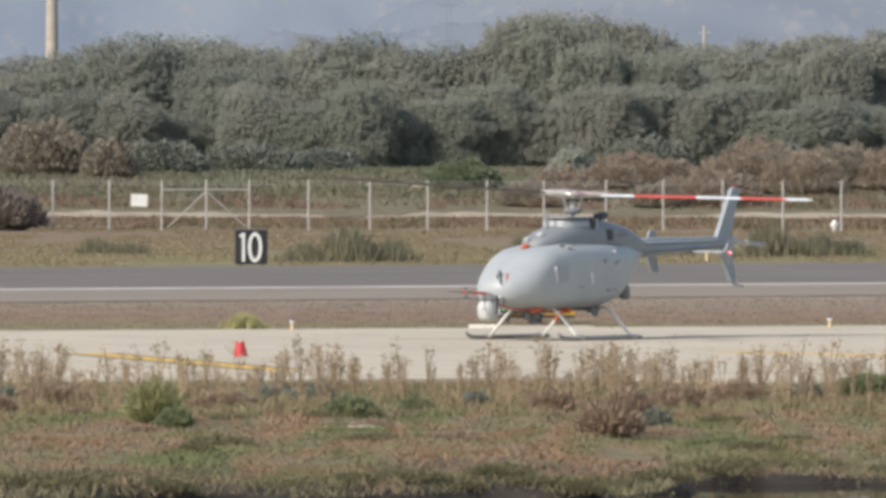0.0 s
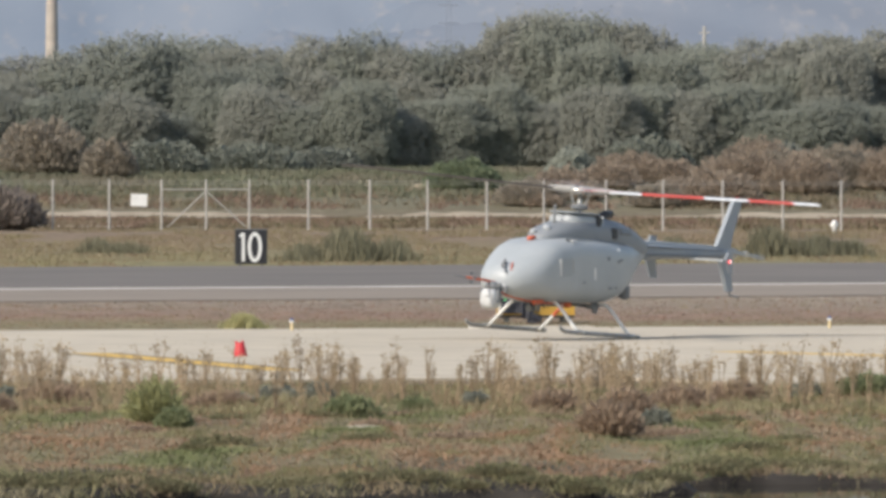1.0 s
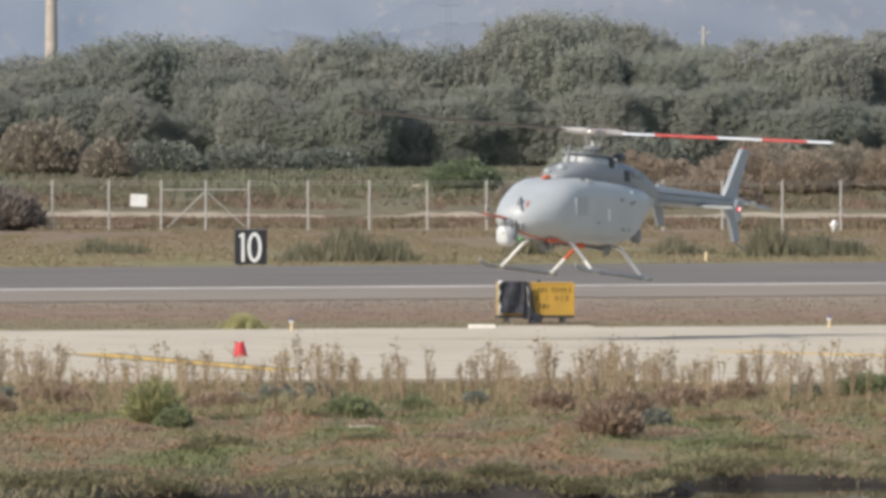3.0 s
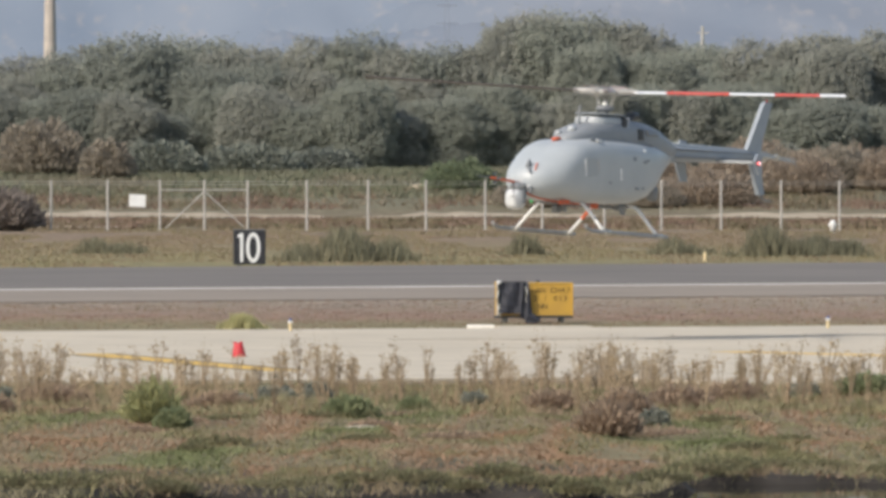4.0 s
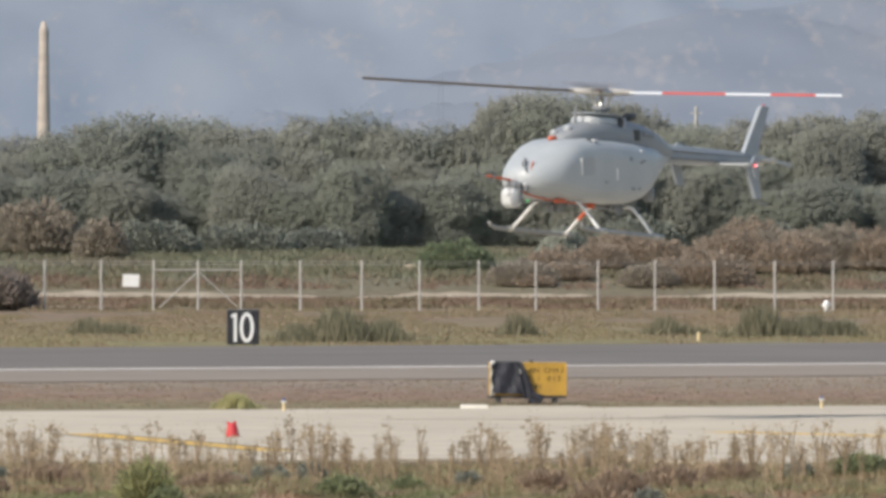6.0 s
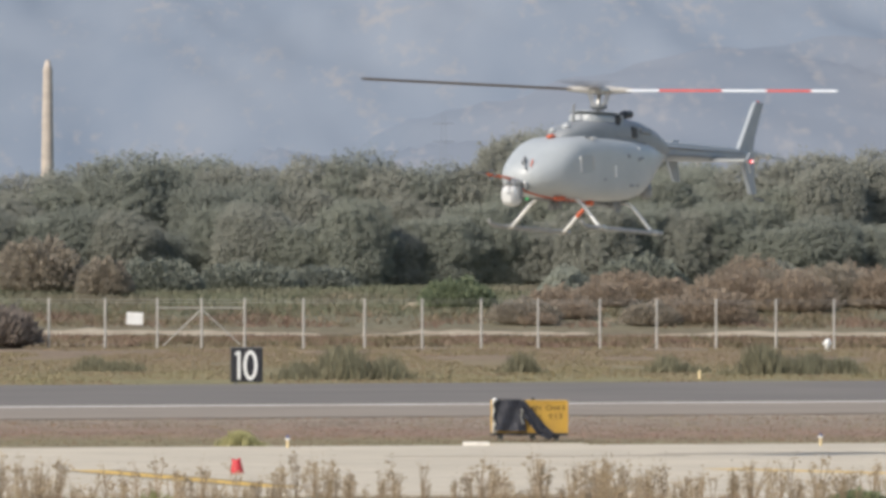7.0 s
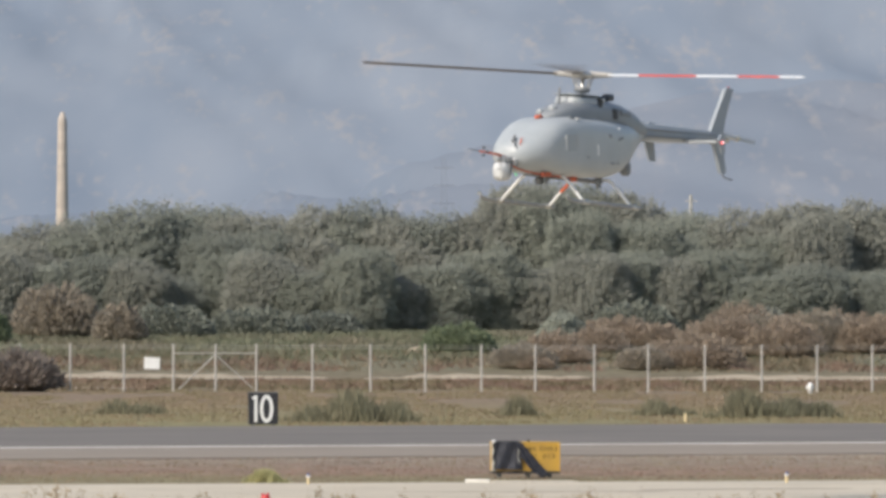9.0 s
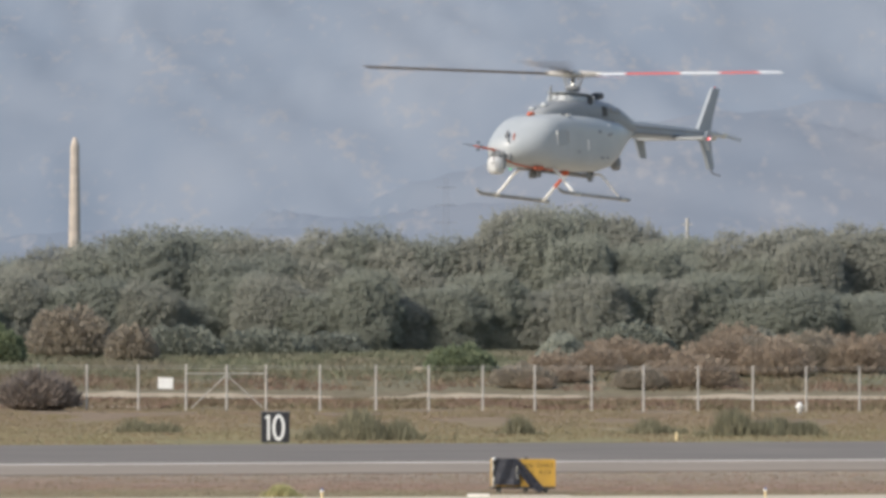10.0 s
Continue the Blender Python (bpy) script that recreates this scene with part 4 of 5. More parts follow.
# ---- fence ----
def fence():
    f = thing("fence", pose(0, 540, 0), "tall galvanised wire fence with bare posts and a braced gate bay", "fence")
    xs = [-32.47, -29.08, -25.85, -22.91, -20.17, -17.26, -14.56, -12.26, -10.03, -6.97, -3.79, -0.79, 2.29, 5.26, 8.50, 11.47, 14.59, 17.73, 20.79, 23.85, 26.94, 30.02]
    def yy(x):
        return 0.12 * x
    post = bmesh.new()
    tube(post, [(0, 0, -0.1), (0, 0, 2.6), (0, 0, 2.64)], [0.06, 0.056, 0.025], 8)
    first = part("post", post, M["galv"], f)
    first.location = (xs[0], yy(xs[0]), 0)
    for x in xs[1:]:
        o = new("post", first.data)
        o.parent, o.location = f, (x, yy(x), 0)
    for z in (2.55, 2.4):
        part("wire", tube(bmesh.new(), [(xs[0], yy(xs[0]), z), (xs[-1], yy(xs[-1]), z)], 0.008, 4), M["galv"], f)
    a, b, c = xs[6], xs[7], xs[8]
    part("rail", tube(bmesh.new(), [(a, yy(a), 2.12), (c, yy(c), 2.12)], 0.035, 6), M["galv"], f)
    part("brace", tube(bmesh.new(), [(a + 0.3, yy(a), 0.15), (b, yy(b), 2.05)], 0.035, 6), M["galv"], f)
    part("brace", tube(bmesh.new(), [(c - 0.2, yy(c), 0.2), (b, yy(b), 2.05)], 0.035, 6), M["galv"], f)
    part("notice", box(bmesh.new(), (0.86, 0.03, 0.64), (-15.72, yy(-15.7) - 0.07, 1.56), (0, 2, 6), 0.01), M["sign_white"], f, "white notice board")


fence()

# ---- plants near the water ----
rng = np.random.default_rng(5)


def scatter(n, x0, x1, y0, y1, gap=None):
    x, y = rng.uniform(x0, x1, n), rng.uniform(y0, y1, n)
    pts = [(a, b, height(a, b) - 0.01) for a, b in zip(x, y) if gap is None or gap(a, b)]
    return pts


v, f = tufts(scatter(150000, -8.5, 9.5, 130, 186, lambda x, y: y > bank(x) + 0.36), 0.075, 0.019, rng, 0.8)
tagged(raw("low_marsh_plants", v, f, M["low_plants"]), "low reddish and olive salt-marsh plants", "marsh plants", kind="stuff")
v, f = tufts([(x, y, z) for x, y, z in scatter(120000, -8, 8.5, 120, 148) if bank(x) + 0.36 < y < bank(x) + 8 + 6 * noise.noise((x * 0.35, 0, 9))], 0.12, 0.015, rng, 0.7)
tagged(raw("bank_grass", v, f, M["bank_plants"]), "dense olive grass over the water's bank", "grass", kind="stuff")
v, f = tufts(scatter(26000, -14, 15, 246, 300, lambda x, y: y > 246.5 + 0.44 * x + 2.0 * noise.noise((x, 0, 1)) and y < 297 + 0.6 * x), 0.04, 0.04, rng, 0.9)
tagged(raw("infield_grass", v, f, M["infield"]), "short dry infield grass", "grass", kind="stuff")
v, f = tufts(scatter(130000, -30, 32, 362, 600, lambda x, y: y > 381 + 0.62 * x and noise.noise((x * 0.2, y * 0.03, 7)) > -0.25), 0.10, 0.05, rng, 0.7)
tagged(raw("far_grass", v, f, M["far_grass"]), "knee-high dry grass between the runway and fence", "grass", kind="stuff")


v, f = tufts(scatter(19000, -8.6, 9.2, 164, 186.5), 0.19, 0.018, rng, 0.45)
tagged(raw("weed_undergrowth", v, f, M["bank_plants"]), "low dry undergrowth among the weeds", "undergrowth", kind="stuff")
v, f = tufts(scatter(45000, -46, 48, 556, 735, lambda x, y: noise.noise((x * 0.12, y * 0.02, 2)) > -0.2 and not 617 < y < 648), 0.26, 0.10, rng, 0.7)
tagged(raw("field_scrub", v, f, M["field"]), "low brown and olive scrub on the field behind the fence", "scrub", kind="stuff")


v, f = tufts(scatter(30000, -46, 8, 660, 726), 0.42, 0.10, rng, 0.5)
tagged(raw("green_meadow", v, f, M["meadow"]), "dull green rank grass at the foot of the trees", "grass", kind="stuff")
v, f = tufts(scatter(70000, -38, 40, 548, 672, lambda x, y: noise.noise((x * 0.22, y * 0.05, 12)) > -0.08 and not 617 < y < 642), 0.36, 0.08, rng, 0.7)
tagged(raw("rusty_scrub", v, f, M["low_scrub"]), "rusty low scrub in drifts behind the fence", "scrub", kind="stuff")


def weed_variant(seed):
    r = np.random.default_rng(seed)
    h = r.uniform(0.62, 1.05)
    t = thing("dry_weed", pose(0, 0, 0), "tall dry brown weed with a feathery seed head", "weed", "dry weeds along the apron")
    bm = bmesh.new()
    sv, sf = [], []
    for k in range(r.integers(2, 6)):
        a, lean, hh = r.uniform(0, 6.28), r.uniform(0.02, 0.2), h * r.uniform(0.7, 1.0)
        p = [(0.02 * math.cos(a) * i + lean * hh * math.cos(a) * (i / 4) ** 1.5, lean * hh * math.sin(a) * (i / 4) ** 1.5, hh * i / 4) for i in range(5)]
        tube(bm, p, [0.011, 0.010, 0.009, 0.007, 0.004], 4)
        for j in range(int(r.integers(4, 9))):
            u = r.uniform(0.35, 0.95)
            i = int(u * 4)
            q = Vector(p[i]).lerp(Vector(p[min(i + 1, 4)]), u * 4 - i)
            b = r.uniform(0, 6.28)
            e = q + Vector((math.cos(b) * 0.09, math.sin(b) * 0.09, 0.09)) * r.uniform(0.5, 1.3)
            tube(bm, [q, e], [0.006, 0.003], 3)
        n = 70
        c = np.array([[p[4][0], p[4][1], p[4][2] - 0.10]]) + r.normal(0, 1, (n, 3)) * np.array([0.020, 0.020, 0.14])
        for q in range(3):
            u = np.array([p[4][0] + r.normal(0, 0.06), p[4][1] + r.normal(0, 0.06), p[4][2] + r.uniform(-0.10, 0.05)])
            c[q * 12:q * 12 + 12] = u + r.normal(0, 1, (12, 3)) * np.array([0.024, 0.024, 0.010])
        k0 = len(sv)
        lv, lf = leaves([(0, 0, 0)], [0.02], n - 8, 0.016, r)
        for i in range(min(n, len(lf))):
            base = c[i]
            quad = [lv[x] for x in lf[i]]
            sv += [(base[0] + w[0], base[1] + w[1], base[2] + w[2]) for w in quad]
            sf.append(tuple(k0 + 4 * i + x for x in range(4)))
    for j in range(26):
        u, a = r.uniform(0.05, 0.6), r.uniform(0, 6.28)
        q = Vector((r.normal(0, 0.05), r.normal(0, 0.05), u * h))
        k0 = len(sv)
        s = r.uniform(0.012, 0.03)
        sv += [tuple(q), tuple(q + Vector((math.cos(a) * s, math.sin(a) * s, s * 0.4))), tuple(q + Vector((math.cos(a) * s * 1.6, math.sin(a) * s * 1.6, -s * 0.5))), tuple(q + Vector((0, 0, -s * 0.7)))]
        sf.append((k0, k0 + 1, k0 + 2, k0 + 3))
    part("stem", bm, M["stem"], t)
    tagged(raw("seed_head", sv, sf, M["seed"], t), kind="stuff")
    return t


def weeds():
    kinds = [weed_variant(40 + k) for k in range(9)]
    r = np.random.default_rng(11)
    spots = []
    for x0, x1, n in ((-8.6, -3.0, 92), (-3.0, -1.0, 24), (-1.0, 1.0, 20), (1.0, 5.8, 92), (5.8, 9.0, 36)):
        for _ in range(n):
            spots.append((r.uniform(x0, x1), r.triangular(163, 181, 185.5)))
    own = []
    for i, (x, y) in enumerate(spots):
        s = r.uniform(0.5, 1.0)
        m = pose(x, y, height(x, y) - 0.02, r.normal(0, 5), r.normal(0, 5), r.uniform(0, 360)) @ Matrix.Diagonal((s, s, s * (1.0 if r.random() < 0.8 else 1.15), 1))
        if i < len(kinds):
            own.append(m)
        else:
            copy_thing(kinds[int(r.integers(len(kinds)))], m)
    for k, m in zip(kinds, own):
        k.matrix_basis = m


weeds()


def shrub(name, x, y, w, h, mat, label, seed, size=0.05, count=260, z=None):
    """A bush: forked stems and leaf sprays over uneven lobes."""
    r = np.random.default_rng(seed)
    z = height(x, y) if z is None else z
    t = thing(name, pose(x, y, z - 0.02), label, "bush")
    k = 9
    cs, rs = [], []
    for i in range(k):
        u = (i + 0.5) / k * 2 - 1 + r.normal(0, 0.08)
        top = h * (1 - 0.55 * abs(u) ** 2) * r.uniform(0.75, 1.05)
        rad = min(w * 0.24, h * 0.42) * r.uniform(0.75, 1.2)
        cs.append((u * (w / 2 - rad * 0.7), r.uniform(-0.3, 0.3) * w, max(rad * 0.5, top - rad * 0.8)))
        rs.append(rad)
        cs.append((u * (w / 2 - rad * 0.5), r.uniform(-0.3, 0.3) * w, max(rad * 0.4, (top - rad) * 0.45)))
        rs.append(rad)
    bm = bmesh.new()
    for c in cs[::2]:
        tube(bm, [(c[0] * 0.15, c[1] * 0.15, 0), (c[0] * 0.6, c[1] * 0.6, c[2] * 0.55), c], [0.02 * h + 0.008, 0.015 * h + 0.004, 0.004], 5)
    part("stems", bm, M["bark"], t)
    v, f = leaves(cs, rs, count, size, r, 0.85)
    raw("foliage", v, f, M[mat], t)
    return t


def twiggy(name, x, y, w, h, mat, label, seed, n=2600, width=0.016, reach=1.0):
    """A wispy bush: woody base and many fine twigs fanning outward to an uneven dome."""
    r = np.random.default_rng(seed)
    groups = {"dry_brush": "brush behind the fence", "thicket_bush": "thicket before the trees", "bank_bush": "cushions on the bank", "marsh_bush": "low marsh bushes",
              "brown_shrub": "dry bushes among the weeds", "green_shrub": "green bushes among the weeds", "grey_shrub": "sagebrush among the weeds"}
    t = thing(name, pose(x, y, height(x, y) - 0.02), label, "bush", groups.get(name, ""))
    bm = bmesh.new()
    for k in range(7):
        a = r.uniform(0, 6.28)
        e = Vector((math.cos(a) * w * 0.3, math.sin(a) * w * 0.3, h * r.uniform(0.5, 0.8)))
        tube(bm, [(0, 0, 0), e * 0.5 + Vector((0, 0, 0.05 * h)), e], [0.016 * h + 0.004, 0.01 * h + 0.003, 0.003], 4)
    part("stems", bm, M["bark"], t)
    a, q = r.uniform(0, 2 * math.pi, n), np.sqrt(r.uniform(0, 1, n))
    gx, gy = np.cos(a) * q, np.sin(a) * q
    lump = 0.82 + 0.18 * np.sin(gx * 7 + seed) * np.cos(gy * 6 + seed * 2)
    top = h * np.sqrt(np.maximum(0.03, 1 - q ** 2.4)) * lump
    u = r.uniform(0.0, 1.0, n) ** 0.7
    p = np.stack([gx * w / 2 * (0.45 + 0.55 * u), gy * w / 2 * (0.45 + 0.55 * u), top * u * 0.86], 1)
    ln = reach * (0.10 + 0.12 * r.uniform(0, 1, n)) * (0.35 * w + 0.65 * h)
    d = np.stack([gx * 0.6, gy * 0.6, np.full(n, 0.8)], 1) + r.normal(0, 0.38, (n, 3))
    d /= np.linalg.norm(d, axis=1)[:, None]
    s1 = np.cross(d, r.normal(0, 1, (n, 3)))
    s1 /= np.linalg.norm(s1, axis=1)[:, None]
    s1 *= (width * r.uniform(0.5, 1.5, n))[:, None]
    v = np.stack([p - s1 * 0.5, p + s1 * 0.5, p + d * (ln * 0.6)[:, None] + s1, p + d * ln[:, None], p + d * (ln * 0.6)[:, None] - s1], 1).reshape(-1, 3)
    b = np.arange(n) * 5
    raw("foliage", v.tolist(), np.stack([b, b + 1, b + 2, b + 3, b + 4], 1).tolist(), M[mat], t)
    return t


twiggy("green_shrub", -4.42, 159.5, 0.95, 0.86, "leaf_yellow", "yellow-green flowering bush among dry weeds", 1, 1700)
twiggy("green_shrub", -4.05, 157.0, 0.6, 0.42, "leaf_green", "low bright green bush", 2, 1600)
twiggy("green_shrub", -1.46, 165.0, 0.95, 0.46, "leaf_green", "low rounded green bush", 3, 2200)
twiggy("green_shrub", -0.42, 169.0, 0.62, 0.34, "leaf_green", "small low green bush", 4, 1500)
twiggy("green_shrub", 7.27, 177.5, 1.2, 0.42, "leaf_green", "low green bush beside the concrete", 5, 2200)
for i, (x, y, w, h) in enumerate(((0.56, 170.5, 0.5, 0.3), (-2.05, 173.0, 0.5, 0.42), (-2.76, 173.5, 0.8, 0.32), (3.3, 160.5, 0.5, 0.36), (6.2, 178.0, 0.6, 0.36), (-3.4, 172.0, 0.6, 0.28), (-7.2, 172.0, 0.5, 0.3))):
    twiggy("grey_shrub", x, y, w, h, "leaf_grey", "small blue-grey sagebrush bush", 6 + i, 1400)
for i, (x, y, w, h, n) in enumerate(((2.46, 153.5, 1.05, 0.64, 2400), (1.8, 168.0, 1.0, 0.45, 1500), (3.9, 170.0, 1.2, 0.5, 1800), (-6.4, 172.0, 1.4, 0.42, 1800), (-3.6, 170.0, 1.1, 0.36, 1500), (4.9, 174.0, 1.0, 0.5, 1500), (-7.3, 168.0, 0.9, 0.36, 1300), (2.9, 164.0, 1.0, 0.6, 1600))):
    twiggy("brown_shrub", x, y, w, h, "leaf_brown", "dense dry reddish-brown bush" if i == 0 else "dry brown bush among weeds", 20 + i, n)
bank_rng = np.random.default_rng(9)
for i in range(30):
    x = -7.2 + 15.2 * (i + 0.5) / 30 + bank_rng.normal(0, 0.15)
    twiggy("bank_bush", x, bank(x) + bank_rng.uniform(0.6, 2.4), bank_rng.uniform(0.6, 1.3), bank_rng.uniform(0.12, 0.25), "bank_leaf", "low olive saltbush cushion on the bank", 500 + i, 1000, 0.012, 0.7)
for i in range(22):
    x, y = bank_rng.uniform(-7.5, 7.8), bank_rng.uniform(140, 168)
    twiggy("marsh_bush", x, y, bank_rng.uniform(0.5, 1.4), bank_rng.uniform(0.10, 0.22), "bank_leaf" if i % 2 else "leaf_brown", "low olive saltbush cushion" if i % 2 else "low rusty marsh bush", 560 + i, 900, 0.012, 0.7)
rock = thing("flat_stone", pose(-1.18, 157.0, height(-1.18, 157) - 0.01), "pale flat stone lying among low plants", "stone")
part("stone", ball(bmesh.new(), 0.3, (0, 0, 0.03), (1.0, 0.7, 0.14), 14, 8), M["stone"], rock, smooth=True)

def reeds(x, y, w, h, mat, label, seed, n=1500):
    """An upright clump of reeds or coarse grass with an uneven top."""
    r = np.random.default_rng(seed)
    t = thing("reed_clump", pose(x, y, height(x, y) - 0.02), label, "reeds", "reed clumps beyond the runway" if "reed" in label else "")
    px = r.normal(0, w * 0.27, n)
    pts = np.stack([px, r.normal(0, w * 0.3, n), np.zeros(n)], 1)
    hs = h * (1 - 0.5 * np.minimum(1, np.abs(px) / (w * 0.55)) ** 2) * (0.8 + 0.25 * np.sin(px * 3.1 + seed))
    v, f = tufts(pts, hs, 0.07, r, 0.22)
    tagged(raw("foliage", v, f, M[mat], t), kind="stuff")
    return t


# reeds and shrubs between the runway and the fence
reeds(-3.45, 395, 4.2, 1.35, "reed", "tall grey-green reed clump beyond the runway", 21, 2600)
reeds(-4.65, 246.5, 0.7, 0.50, "pale_grass", "pale green grass tuft beyond the taxiway", 16, 1800)
reeds(13.3, 412, 2.8, 1.4, "reed", "brown-green reed clump beyond the runway", 22)
reeds(15.6, 415, 2.2, 1.1, "reed", "brown-green reed clump beyond the runway", 23)
reeds(3.4, 418, 1.6, 0.9, "reed", "thin dry reed clump beyond the runway", 27, 500)
reeds(9.6, 420, 2.2, 0.8, "reed", "thin dry reed clump beyond the runway", 28, 600)
reeds(-13.5, 420, 2.6, 0.8, "reed", "thin dry reed clump beyond the runway", 29, 600)
twiggy("dark_bush", -22.9, 536, 4.7, 2.6, "leaf_bare", "dark leafless bush at the fence", 24, 7000, 0.05)
twiggy("green_bush", 1.3, 672, 5.4, 2.5, "leaf_dune", "broad green bush on the dune", 25, 9000, 0.08, 0.4)
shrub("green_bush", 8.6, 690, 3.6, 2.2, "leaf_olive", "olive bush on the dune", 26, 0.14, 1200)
brush_rng = np.random.default_rng(31)
for i in range(34):
    x = 4.5 + 36 * (i + brush_rng.uniform(0, 1)) / 34
    y = brush_rng.uniform(644, 704)
    w = brush_rng.uniform(2.6, 6.0)
    twiggy("dry_brush", x, y, w, w * brush_rng.uniform(0.40, 0.62) * (0.85 + 0.35 * (x > 18)), "brush" if i % 4 else "thicket_brown", "rust-brown dry brush behind the fence" if i % 4 else "dusty grey-brown brush behind the fence", 300 + i, 7000, 0.045, 0.45)
for i, (x, y, w, h, k) in enumerate(((-26.8, 700, 6.4, 4.4, "thicket_brown"), (-22.2, 692, 3.6, 3.0, "thicket_brown"), (-19.0, 705, 6.0, 2.6, "leaf_olive"), (-13.0, 712, 7.0, 2.2, "leaf_olive"), (-8.0, 715, 5.0, 1.9, "leaf_dark"), (-31.5, 688, 3.6, 3.0, "leaf_dune"), (22.5, 705, 6.0, 2.4, "leaf_hazed"), (14.0, 712, 6.0, 2.8, "leaf_olive"))):
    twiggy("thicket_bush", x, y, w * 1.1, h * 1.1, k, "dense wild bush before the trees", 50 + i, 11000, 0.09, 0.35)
dune = thing("sand_bank", pose(-0.9, 676, height(-0.9, 676) - 0.1), "bare pale sand bank between the bushes", "sand bank")
part("mound", ball(bmesh.new(), 1.0, (0, 0, 0), (1.3, 2.0, 0.5), 16, 8), M["sand"], dune, smooth=True)
for x0, x1, y0, d in ((-40, -7.0, 619, 26), (-5.0, 9.5, 622, 20), (10.5, 40, 618, 26), (-22, -13, 550, 9)):
    pts = 24
    vv = []
    for side in (0, 1):
        for i in range(pts):
            x = x0 + (x1 - x0) * i / (pts - 1)
            y = y0 + 7 * noise.noise((x * 0.13, y0, 1)) + (d if side else 0) * (0.5 + 0.6 * abs(noise.noise((x * 0.4, side, y0)))) * math.sin(math.pi * (i + 0.3) / pts) ** 0.4
            vv.append((x, y, height(x, y) + 0.10))
    tagged(raw("trim", vv, [(i, i + 1, pts + i + 1, pts + i) for i in range(pts - 1)], M["sand"]), "pale sandy track behind the fence", "sand track", kind="structure")


# ---- trees ----
def tree_variant(seed, mat):
    """A wide low tree, 1 high and about 1 across: trunk, limbs and one closed crown, lumpy at three scales, of fine leaf sprays."""
    r = np.random.default_rng(seed)
    t = thing("tree", pose(0, 0, 0), "dense olive-green tree in a wind-shaped grove", "tree", "grove behind the fence")
    n = 44000
    d = r.normal(0, 1, (n, 3))
    d /= np.linalg.norm(d, axis=1)[:, None]
    lump = np.array([0.915 + 0.20 * noise.noise((a * 1.8 + seed, b * 1.8, c * 1.9)) + 0.20 * abs(noise.noise((a * 4.0, b * 4.0 + seed, c * 3.6))) + 0.24 * abs(noise.noise((a * 11, b * 11, c * 9.5 + seed))) for a, b, c in d.tolist()])
    depth = 1 - np.abs(r.normal(0, 0.06, n)) + (r.uniform(0, 1, n) < 0.14) * r.uniform(0.0, 0.11, n)
    # round shoulders above; below, the foliage stands like a hedge and closes down to the ground
    up = np.clip(np.abs(d[:, 2]), 0, 0.985)
    k = np.where(d[:, 2] < 0, 4.0, 2.7)
    flare = (1 - up ** k) ** (1 / k) / np.sqrt(1 - up ** 2)
    p = d * (lump * depth)[:, None] * np.array([0.53, 0.46, 0.455]) * np.stack([flare, flare, np.ones(n)], 1) + np.array([0, 0, 0.435])
    keep = p[:, 2] > 0.02
    d, p = d[keep], p[keep]
    n = len(p)
    nrm = d * 0.7 + r.normal(0, 0.42, (n, 3)) + np.array(SUN_DIR) * 0.75
    nrm /= np.linalg.norm(nrm, axis=1)[:, None]
    a = np.cross(nrm, r.normal(0, 1, (n, 3)))
    a /= np.linalg.norm(a, axis=1)[:, None]
    b = np.cross(nrm, a)
    s = 0.0112 * r.uniform(0.5, 1.4, n)[:, None]
    v = np.stack([p - a * s, p - b * s * 0.6 + nrm * s * 0.15, p + a * s, p + b * s * 0.6 - nrm * s * 0.1], 1).reshape(-1, 3)
    k = np.arange(n) * 4
    bm = bmesh.new()
    tube(bm, [(0, 0, -0.03), (0.01, 0, 0.15), (0.0, 0.02, 0.35)], [0.04, 0.03, 0.022], 7)
    for i in range(12):
        c = p[int(r.integers(n))] * np.array([0.8, 0.8, 0.9])
        tube(bm, [(0, 0, 0.16), (c[0] * 0.5, c[1] * 0.5, 0.2 + c[2] * 0.35), tuple(c)], [0.018, 0.012, 0.003], 5)
    part("trunk", bm, M["bark"], t)
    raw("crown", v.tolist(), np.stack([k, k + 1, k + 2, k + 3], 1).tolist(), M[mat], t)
    return t


